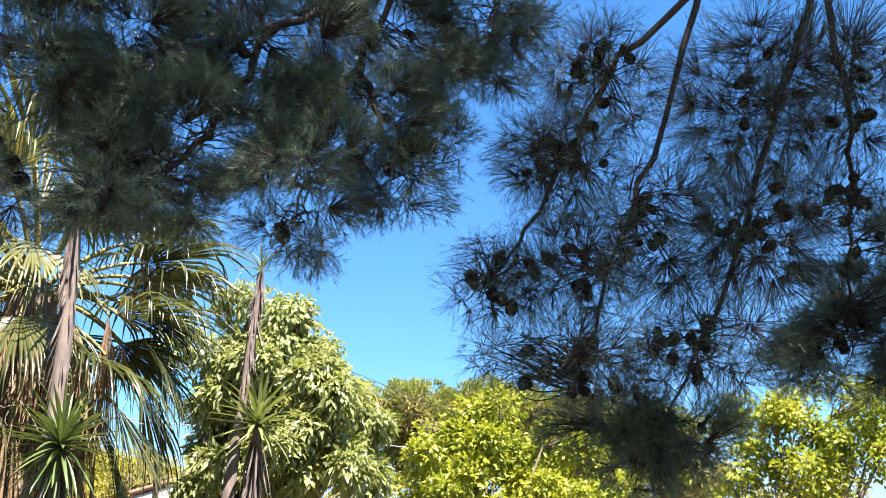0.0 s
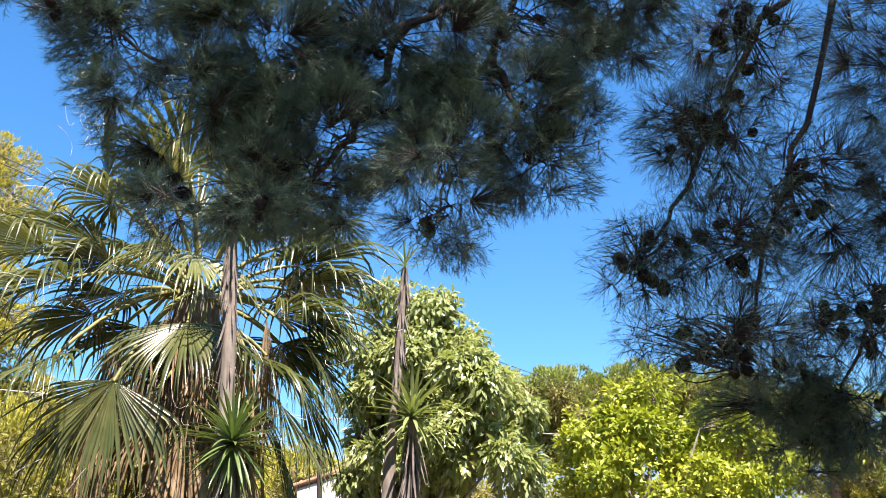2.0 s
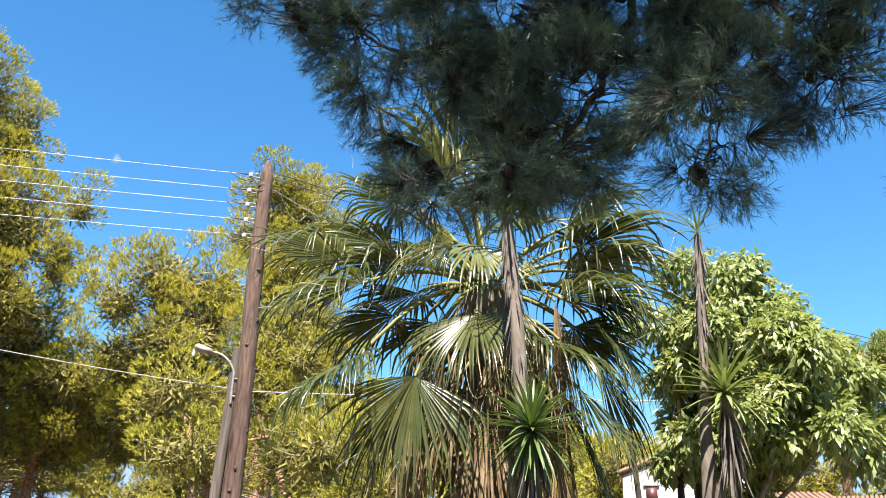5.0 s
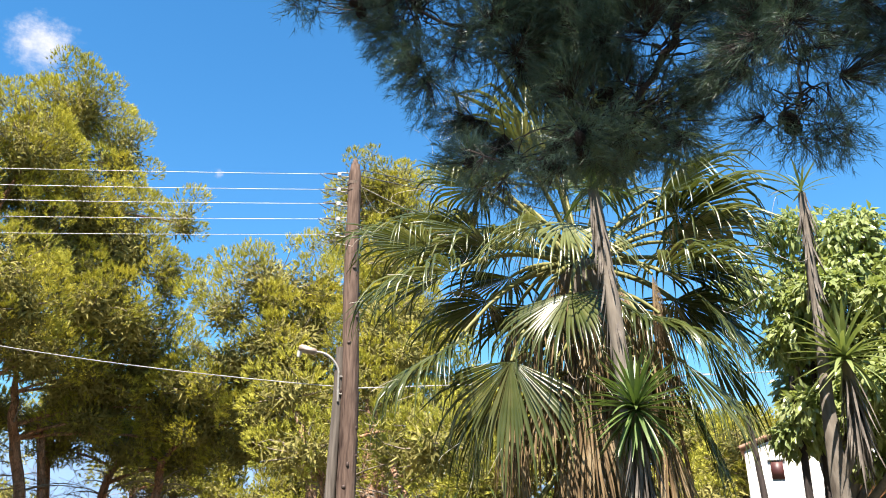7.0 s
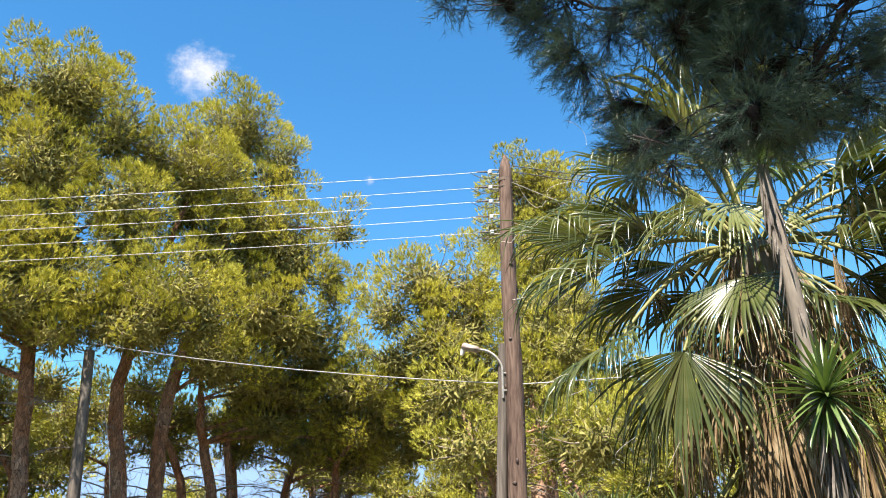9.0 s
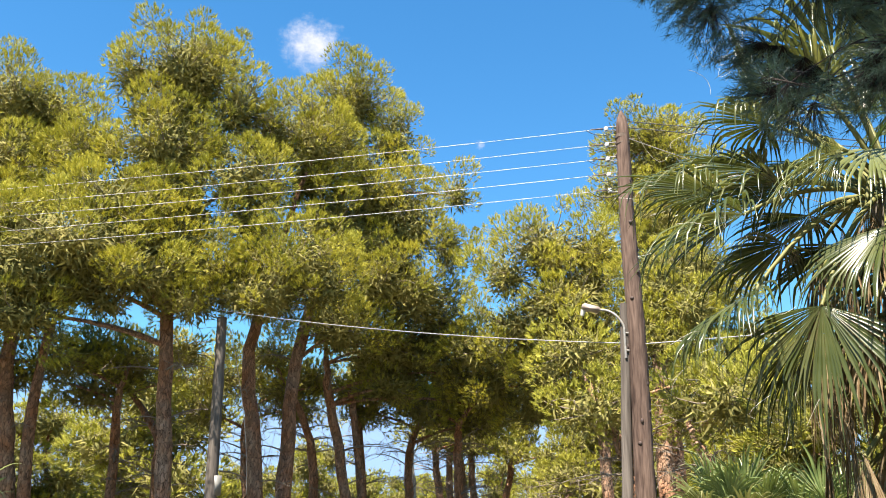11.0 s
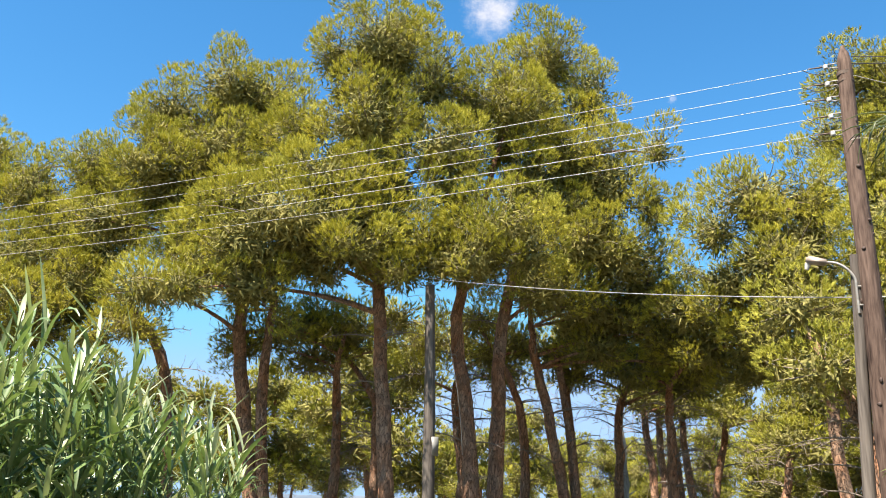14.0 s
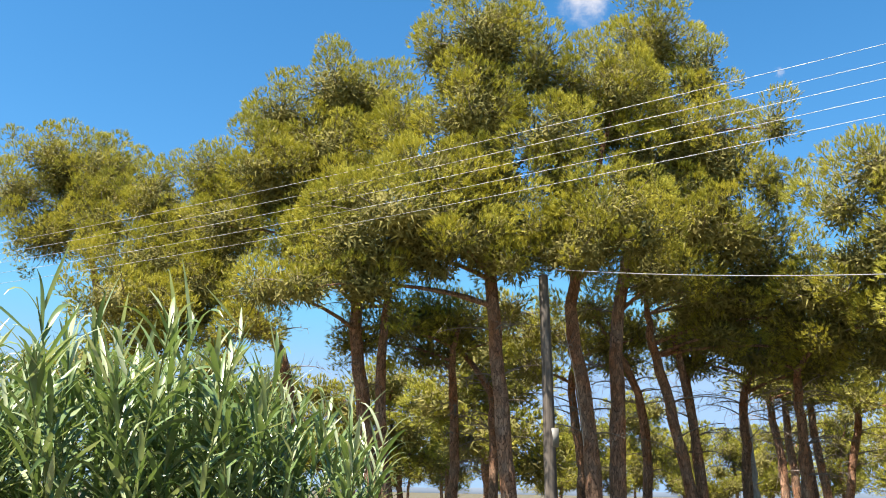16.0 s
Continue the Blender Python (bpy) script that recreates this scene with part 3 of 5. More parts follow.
PINES = [
    # foot, fork, clumps (x, y, z, half width, half height)
    ((-18.93, 5.77), (-19.08, 5.22, 6.22), [(-19.13, 5.05, 12.56, 1.55, 1.25), (-19.77, 4.03, 12.38, 0.9, 0.97), (-19.13, 6.43, 11.85, 1.11, 1.4), (-19.08, 4.83, 10.32, 1.75, 1.33), (-18.09, 6.4, 9.56, 1.22, 1.15), (-17.95, 2.86, 7.26, 1.86, 0.93), (-17.72, 4.08, 6.82, 1.23, 0.74), (-18.42, 3.65, 8.45, 1.3, 0.91), (-18.37, 1.98, 6.77, 1.25, 0.87), (-18.44, 5.29, 7.7, 1.18, 1.05), (-18.36, 5.57, 6.62, 1.03, 0.65), (-18.59, 4.75, 8.65, 1.46, 0.93), (-20.34, 3.4, 10.57, 1.1, 1.03), (-20.29, 5.93, 13.9, 0.96, 0.6), (-18.59, 2.3, 5.9, 1.12, 0.56), (-18.21, 0.84, 5.7, 0.97, 0.54)], 0.19, "tall aleppo pine with reddish trunk and sunlit yellow-green crown"),
    ((-19.28, 7.78), (-19.49, 7.23, 5.93), [(-17.24, 7.47, 7.59, 1.41, 1.09), (-17.71, 6.84, 6.72, 1.41, 0.64), (-17.16, 8.13, 7.11, 0.9, 0.9), (-18.85, 8.51, 11.28, 1.42, 1.64), (-18.56, 6.86, 8.78, 1.1, 0.82), (-18.21, 6.05, 7.31, 1.04, 0.78)], 0.2, "leaning aleppo pine with low hanging sunlit foliage"),
    ((-19.66, 8.41), (-19.59, 8.59, 6.35), [(-19.81, 10.0, 13.51, 1.64, 1.23), (-19.24, 11.06, 12.21, 0.96, 1.44), (-19.05, 10.37, 10.36, 1.68, 1.37), (-18.56, 11.23, 9.51, 1.2, 1.51), (-17.87, 12.28, 10.5, 0.46, 0.69), (-18.0, 12.09, 8.97, 0.67, 1.05), (-18.68, 10.41, 7.93, 1.6, 1.31), (-18.98, 9.42, 6.58, 1.28, 0.85), (-19.14, 9.09, 9.43, 1.33, 1.33), (-18.45, 11.4, 7.67, 1.32, 1.32), (-19.51, 7.63, 11.5, 1.06, 1.14)], 0.2, "tall dense aleppo pine with dark shaded lower crown"),
    ((-22.9, 3.57), (-23.04, 2.53, 6.22), [(-23.1, 1.81, 12.59, 1.51, 1.26), (-23.17, 0.34, 11.67, 1.4, 0.82), (-22.67, -0.02, 10.57, 0.95, 0.72), (-22.99, 2.94, 12.37, 1.17, 1.17), (-22.13, 1.44, 10.25, 1.55, 1.09), (-21.56, 2.21, 9.04, 1.2, 0.9), (-22.12, 1.48, 8.05, 1.51, 0.9), (-20.67, 0.22, 6.11, 1.24, 0.66), (-22.01, 2.71, 6.93, 1.04, 0.67), (-22.66, 0.82, 9.39, 1.41, 0.94), (-21.92, 3.38, 10.12, 1.09, 1.09), (-21.64, 1.25, 7.0, 1.17, 0.73), (-23.14, -0.94, 8.38, 1.26, 0.95), (-22.1, -0.19, 9.63, 1.23, 0.92), (-24.77, 4.79, 6.55, 1.26, 0.84), (-24.56, 5.78, 5.99, 1.17, 0.75)], 0.21, "spreading aleppo pine with twin stems behind the reeds"),
    ((-20.87, 11.24), (-21.3, 10.36, 5.29), [(-19.71, 11.24, 6.6, 1.5, 1.0), (-19.02, 12.36, 6.86, 1.21, 1.67), (-19.25, 12.93, 6.0, 1.0, 0.7), (-20.02, 11.69, 5.6, 1.1, 0.6), (-19.8, 13.89, 6.54, 0.97, 1.45), (-20.24, 14.99, 5.29, 1.16, 1.0), (-21.2, 10.2, 7.4, 1.0, 0.8)], 0.16, "slim leaning aleppo pine with a low shaded crown"),
    ((-27.13, 1.56), (-27.15, 0.9, 6.18), [(-27.11, -1.63, 11.16, 1.69, 1.04), (-26.96, -3.26, 9.97, 1.67, 1.11), (-28.7, -5.12, 11.63, 1.41, 1.11), (-25.95, -3.3, 7.6, 2.1, 1.23), (-26.6, -1.84, 8.95, 1.99, 1.45), (-27.16, -0.62, 9.62, 1.3, 1.48), (-27.74, -4.81, 9.3, 1.34, 1.53), (-23.91, -3.44, 6.19, 1.77, 0.96), (-25.1, -1.68, 6.91, 1.51, 0.84), (-25.02, -2.65, 5.56, 1.66, 0.75), (-23.17, -0.08, 5.66, 0.92, 0.58)], 0.2, "broad aleppo pine with yellow-green crown behind the reeds"),
    ((-31.04, -3.85), (-30.87, -5.05, 6.38), [(-30.48, -7.01, 12.35, 2.05, 0.97), (-30.18, -8.19, 10.89, 1.28, 1.28), (-30.76, -5.65, 11.53, 1.71, 1.28), (-30.48, -7.02, 9.68, 1.89, 1.26)], 0.2, "flat-topped pine standing behind the other pines"),
    ((-15.09, 14.87), (-15.27, 14.69, 5.15), [(-15.3, 13.15, 8.44, 1.46, 0.97), (-15.9, 12.4, 7.72, 0.89, 0.82), (-14.84, 14.42, 8.44, 0.85, 1.28), (-14.96, 13.55, 6.87, 1.63, 1.09), (-16.21, 12.82, 6.59, 1.11, 0.83), (-14.79, 14.47, 6.01, 1.1, 1.1), (-16.08, 13.77, 5.44, 1.26, 0.7), (-18.54, 13.87, 5.51, 1.23, 0.92), (-17.91, 13.04, 6.35, 1.04, 0.89), (-14.8, 15.18, 5.0, 1.12, 0.7), (-16.1, 15.26, 4.76, 1.17, 0.73), (-17.81, 14.82, 4.92, 1.22, 0.61)], 0.16, "rounded aleppo pine with a low crown behind the utility pole"),
    ((-15.4, 17.3), (-15.5, 17.25, 7.4), [(-15.28, 17.47, 12.5, 1.25, 1.25), (-16.0, 16.8, 12.56, 0.84, 1.0), (-14.42, 17.56, 10.64, 1.27, 1.43), (-15.04, 16.33, 9.69, 0.92, 1.23), (-13.45, 16.41, 7.89, 1.15, 1.3), (-15.92, 16.17, 10.76, 0.72, 0.8), (-15.3, 17.2, 8.6, 1.2, 1.1), (-14.51, 16.77, 9.02, 0.92, 1.22), (-14.44, 18.14, 11.07, 0.98, 1.14), (-13.95, 15.93, 6.9, 1.0, 0.85), (-14.46, 18.13, 8.04, 1.1, 1.26), (-14.28, 16.97, 5.97, 1.03, 0.74), (-14.61, 19.29, 6.66, 1.13, 1.13)], 0.2, "tall aleppo pine with yellow-green crown behind the pole"),
    ((-12.39, 14.01), (-12.56, 13.86, 4.9), [(-12.75, 14.37, 7.34, 0.91, 0.78), (-12.07, 14.3, 6.39, 0.75, 0.75), (-12.93, 13.93, 6.25, 0.76, 0.76), (-12.54, 14.01, 5.56, 0.87, 0.62), (-13.46, 15.07, 6.53, 0.95, 0.95)], 0.2, "leaning aleppo pine rising between the pole and the palm"),
]


def cone_mesh():
    """A woody egg-shaped cone of overlapping scales, point down."""
    chunks = []
    rows, H = 9, 0.072
    for i in range(rows):
        s = (i + 0.5) / rows
        r = 0.027 * math.sin(math.pi * (0.10 + 0.80 * s)) ** 0.7
        z = -H + H * s
        for j in range(9):
            a = 2 * math.pi * (j + 0.5 * (i % 2)) / 9
            d = np.array([math.cos(a), math.sin(a), 0])
            t = np.array([-math.sin(a), math.cos(a), 0])
            up, w = np.array([0, 0, 1.0]), r * 0.38
            c = d * (r + 0.0035) + up * z
            chunks.append(([d * r * 0.7 + up * (z + 0.010) - t * w, d * r * 0.7 + up * (z + 0.010) + t * w, c + t * w * 0.9, c - up * 0.007, c - t * w * 0.9, c + d * 0.003], [(0, 1, 5), (1, 2, 5), (2, 3, 5), (3, 4, 5), (4, 0, 5)]))
    chunks += tube([(0, 0, 0.012), (0, 0, 0.0), (0, 0, -0.014), (0, 0, -0.036), (0, 0, -0.058), (0, 0, -H)], [0.004, 0.010, 0.021, 0.024, 0.018, 0.004], 9)
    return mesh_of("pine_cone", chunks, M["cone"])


def near_pine():
    """The pine under which the camera stands: limbs that hang into view, and the crown above that shades them."""
    foot = (3.6, -0.8)
    t = thing("pine_tree", (*foot, 0), "large overhanging aleppo pine with drooping branches and many dark cones", "tree", "pines")
    o = np.array([*foot, 0.0])
    trunk = bow((0, 0, -0.1), (-0.5, 0.9, 7.4), (0.15, 0.1, 0), 12)
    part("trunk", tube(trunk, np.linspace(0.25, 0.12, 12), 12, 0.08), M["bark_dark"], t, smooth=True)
    left = [(-0.5, 3.6, 5.1, 0.5, 0.3), (-1.2, 3.5, 4.9, 0.5, 0.3), (0.1, 3.9, 5.2, 0.45, 0.28), (-1.8, 3.3, 4.85, 0.45, 0.26), (-1.75, 3.3, 4.35, 0.5, 0.3), (-1.2, 3.5, 3.85, 0.5, 0.3), (-1.91, 3.38, 4.0, 0.59, 0.41), (-1.41, 3.4, 4.18, 0.52, 0.4), (-0.87, 3.69, 4.5, 0.65, 0.49), (-0.34, 3.78, 4.2, 0.53, 0.44), (-0.54, 3.65, 3.74, 0.44, 0.32), (-0.14, 3.8, 3.72, 0.28, 0.18), (0.06, 3.9, 4.06, 0.19, 0.19), (-0.62, 3.64, 3.35, 0.24, 0.11), (-1.13, 3.4, 3.5, 0.53, 0.21), (-1.57, 3.22, 3.35, 0.41, 0.16), (0.43, 3.99, 4.81, 0.31, 0.28), (-0.18, 4.1, 5.02, 0.54, 0.29), (-2.5, 3.13, 4.62, 0.26, 0.15), (-2.28, 3.28, 4.46, 0.3, 0.22), (0.32, 3.8, 4.78, 0.32, 0.22), (0.61, 3.77, 4.66, 0.18, 0.17), (-2.67, 2.95, 4.6, 0.24, 0.15), (-2.24, 3.23, 4.66, 0.26, 0.16), (0.1, 3.7, 4.52, 0.22, 0.2), (-0.08, 3.7, 3.85, 0.21, 0.15)]
    right = [(1.02, 4.0, 4.5, 0.41, 0.41), (0.58, 4.08, 4.09, 0.23, 0.23), (0.78, 3.95, 3.9, 0.35, 0.35), (0.36, 3.9, 3.21, 0.27, 0.26), (0.77, 3.95, 3.3, 0.42, 0.33), (0.43, 3.89, 2.82, 0.22, 0.17), (0.85, 3.93, 2.81, 0.4, 0.23), (1.29, 3.93, 3.49, 0.4, 0.46), (1.8, 3.86, 4.29, 0.51, 0.54), (1.75, 3.88, 3.46, 0.41, 0.44), (2.27, 3.74, 4.32, 0.45, 0.52), (1.41, 3.9, 2.85, 0.41, 0.26), (2.21, 3.89, 3.67, 0.3, 0.2)]
    dense = [(1.03, 4.51, 2.62, 0.35, 0.19), (1.38, 4.43, 2.57, 0.32, 0.19), (1.24, 4.57, 2.39, 0.29, 0.13), (2.29, 4.3, 3.17, 0.41, 0.28), (2.4, 4.24, 2.96, 0.37, 0.24), (2.14, 4.36, 2.93, 0.27, 0.2), (2.75, 4.1, 3.45, 0.4, 0.3), (2.75, 4.15, 3.1, 0.4, 0.28)]
    limbs = [  # hanging limbs: points and first radius
        ([(2.9, 0.0, 6.6), (1.9, 2.4, 6.4), (1.62, 3.7, 5.0), (1.25, 3.85, 3.95), (0.95, 3.92, 3.25), (0.8, 3.96, 2.7)], 0.03),
        ([(1.62, 3.7, 5.0), (1.05, 3.9, 4.5), (0.82, 3.95, 4.0), (0.55, 3.95, 3.5), (0.3, 3.95, 3.2)], 0.024),
        ([(1.9, 2.4, 6.4), (2.2, 3.5, 5.0), (1.95, 3.85, 4.2), (1.7, 3.9, 3.5), (1.4, 3.95, 2.85), (1.3, 4.4, 2.6)], 0.03),
        ([(2.2, 3.5, 5.0), (2.35, 3.8, 4.2), (2.3, 3.95, 3.6), (2.3, 4.25, 3.05)], 0.022),
        ([(2.9, 0.0, 7.0), (0.9, 2.2, 6.3), (-0.15, 3.75, 5.0), (-0.35, 3.8, 4.5), (-0.6, 3.7, 4.0), (-0.62, 3.65, 3.45)], 0.03),
        ([(-0.15, 3.75, 5.0), (-0.8, 3.6, 4.6), (-1.4, 3.4, 4.15), (-2.0, 3.25, 4.2), (-2.45, 3.15, 4.55)], 0.026),
        ([(-0.35, 3.8, 4.5), (-0.25, 3.8, 4.1), (-0.1, 3.8, 3.8)], 0.025),
        ([(-0.8, 3.6, 4.6), (-1.0, 3.5, 4.0), (-1.15, 3.4, 3.6), (-1.5, 3.25, 3.4)], 0.028),
        ([(0.9, 2.2, 6.3), (0.4, 3.6, 5.3), (0.4, 4.0, 4.85)], 0.03),
    ]
    spine = []
    for pts, r in limbs:
        q = np.array(pts) - o
        s = np.linspace(0, len(q) - 1, 4 * len(q))
        c = np.stack([np.interp(s, np.arange(len(q)), q[:, k]) for k in range(3)], 1)
        c[1:-1] = (c[:-2] + c[1:-1] * 2 + c[2:]) / 4 + RNG.normal(size=(len(c) - 2, 3)) * 0.014
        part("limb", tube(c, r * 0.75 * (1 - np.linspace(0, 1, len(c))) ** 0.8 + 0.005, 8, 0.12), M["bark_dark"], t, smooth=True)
        spine.append(c)
    spine = np.concatenate(spine)
    twig, crown, tips = [], [], []

    def hang(clumps, per, count, length, twigs, even, spread, width=0.0026):
        for x, y, z, rx, rz in clumps:
            c = np.array((x, y, z)) - o
            n = max(40, int(per * (rx * rx * rz) ** (2 / 3) / 0.16))
            if even:
                u = ball_dirs(n)
                p = c + u * (RNG.random((n, 1)) ** 0.45) * np.array([rx, rx * 1.15, rz]) * 1.05
            else:
                p, u = lobed_points(c, rx * 0.95, rz * 0.95, n, 0.15, 0.95)
            near = spine[np.argmin(((spine - c) ** 2).sum(1))]
            joints = []
            for k in RNG.permutation(len(p))[:twigs]:
                e = c + (p[k] - c) * 0.75
                s = near + RNG.normal(size=3) * 0.03
                g = bow(s, e, RNG.normal(size=3) * 0.06 + (0, 0, 0.03), 7)
                twig.extend(tube(g, np.linspace(0.0055, 0.002, 7), 3, 0, False))
                joints.append(g[2:])
            joints = np.concatenate(joints)
            j = joints[np.argmin(((p[:, None] - joints[None]) ** 2).sum(-1), 1)]
            way = p - j
            far = np.linalg.norm(way, axis=1)
            ax = unit(unit(way) + u * 0.4 + RNG.normal(size=p.shape) * 0.35 + (0, 0, -0.4 if even else -0.1))
            for k in range(len(p)):
                if far[k] > 0.05:
                    twig.extend(tube(np.array([j[k], p[k]]), (0.002, 0.0012), 3, 0, False))
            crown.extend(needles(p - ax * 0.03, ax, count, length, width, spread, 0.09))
            tips.append(joints)

    hang(left, 1150, 17, 0.056, 18, False, (12, 55), 0.0026)
    hang(right, 1450, 9, 0.062, 34, True, (8, 42), 0.0017)
    hang(dense, 1100, 22, 0.06, 12, False, (14, 60))
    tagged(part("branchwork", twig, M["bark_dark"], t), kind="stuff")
    tagged(part("crown", crown, M["needle_near"], t, "drooping needle tufts, shade put into their dark green"), kind="stuff")
    # clumps above the view, added to block the sun from the hanging limbs
    upper = []
    for c in [(2.6, 2.3, 6.3, 1.1, 0.5), (2.0, 2.5, 6.2, 0.9, 0.45), (3.2, 2.2, 6.0, 1.0, 0.5), (1.2, 2.4, 6.4, 0.8, 0.4), (3.9, 1.4, 6.2, 1.0, 0.6), (0.5, 1.4, 7.3, 1.6, 0.8), (1.9, 2.3, 7.0, 1.3, 0.7), (-1.0, 1.6, 7.2, 1.4, 0.7), (-2.3, 1.5, 6.6, 1.2, 0.6), (0.6, -0.4, 8.6, 1.7, 0.9), (2.6, 0.4, 8.6, 1.7, 1.0), (3.4, 2.2, 7.2, 1.3, 0.8), (-1.2, -0.2, 8.2, 1.4, 0.8), (4.6, -0.8, 8.0, 1.6, 1.0), (0.9, 2.5, 6.7, 0.9, 0.5), (-0.6, 2.5, 6.7, 0.9, 0.45)]:
        cc = np.array(c[:3]) - o
        p, u = clump_points(cc, c[3], c[4], int(260 * c[3] * c[3]), 0.6, 10, 0.8)
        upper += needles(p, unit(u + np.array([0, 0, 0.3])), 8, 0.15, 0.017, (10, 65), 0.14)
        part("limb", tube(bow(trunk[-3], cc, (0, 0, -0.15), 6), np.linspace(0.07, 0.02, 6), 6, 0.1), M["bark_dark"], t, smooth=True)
    part("crown", upper, M["needle_near"], t, "dense upper crown overhead, unseen and added for shade")
    tips = np.concatenate(tips)
    me = cone_mesh()
    # cones hang from the twigs, singly and in small groups
    k = 0
    for i in RNG.permutation(len(tips)):
        g = tips[i] + o
        if g[2] > 4.8 or g[1] < 3.0 or k >= 190 or np.min(((spine - tips[i]) ** 2).sum(1)) > 0.16 or RNG.random() < (0.0 if g[0] > 0.3 else 0.72):
            continue
        for _ in range(1 + int(RNG.random() < 0.35)):
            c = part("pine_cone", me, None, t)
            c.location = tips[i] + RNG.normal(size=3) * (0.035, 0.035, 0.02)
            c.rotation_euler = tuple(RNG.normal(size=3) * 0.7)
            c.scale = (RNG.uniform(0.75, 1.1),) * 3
            k += 1
    return t


# ---- utility pole and lines ----
POLE = np.array([-9.545, 10.085])


def build_pole():
    t = thing("utility_pole", (*POLE, 0), "weathered brown wooden utility pole with knots and a sharpened top", "utility pole")
    z = np.array([-0.2, 1, 2, 3, 4, 5, 6, 7, 8, 8.45, 8.6, 8.75])
    r = np.array([0.165, 0.16, 0.155, 0.15, 0.145, 0.14, 0.132, 0.123, 0.115, 0.11, 0.08, 0.02])
    c = np.c_[0.012 * np.sin(z * 1.7), 0.012 * np.cos(z * 1.3), z]
    zz = np.linspace(-0.2, 8.75, 60)
    cc = np.stack([np.interp(zz, z, c[:, k]) for k in range(3)], 1)
    part("shaft", tube(cc, np.interp(zz, z, r), 16, 0.055), M["pole"], t, smooth=True)
    # companion timber fixed to the lower side
    side = np.array([-math.cos(radians(38)), -math.sin(radians(38)), 0])
    part("brace", tube(bow(side * 0.40 + (0, 0, -0.2), side * 0.15 + (0, 0, 5.3), (0, 0, 0), 14), np.linspace(0.10, 0.075, 14), 10, 0.04), M["pole_grey"], t, "greyer second timber set against the pole", True)
    me = mesh_of("knot", tube([(0, 0, 0.004), (0, 0, 0.0), (0, 0, 0.012), (0, 0, 0.016)], [0.001, 0.034, 0.026, 0.008], 8, 0.15), M["knot"])
    for i in range(44):
        zk = 1.5 + 6.8 * (i + RNG.random() * 1.5) / 45
        a = radians(360 * RNG.random())
        rk = float(np.interp(zk, z, r)) - 0.004
        k = part("knot", me, None, t)
        k.matrix_local = pose(rk * math.cos(a), rk * math.sin(a), zk) @ Vector((math.cos(a), math.sin(a), 0)).to_track_quat("Z", "Y").to_matrix().to_4x4() @ Matrix.Diagonal((RNG.uniform(0.5, 1.2), RNG.uniform(0.6, 1.5), 1, 1))
    part("band", tube([(0, 0, 8.22), (0, 0, 8.28)], 0.125, 16), M["rust"], t, "iron band")
    part("band", tube([(0, 0, 8.10), (0, 0, 8.13)], 0.126, 16), M["rust"], t)
    return t


WIRE_WAY = np.array([-0.665, -0.747, 0.0])
WIRE_Z = (8.43, 8.13, 7.86, 7.57, 7.28)


def sagged(p0, p1, sag, n=40):
    s = np.linspace(0, 1, n)[:, None]
    p = np.asarray(p0) + (np.asarray(p1) - np.asarray(p0)) * s
    p[:, 2] -= sag * 4 * (s * (1 - s))[:, 0]
    return p


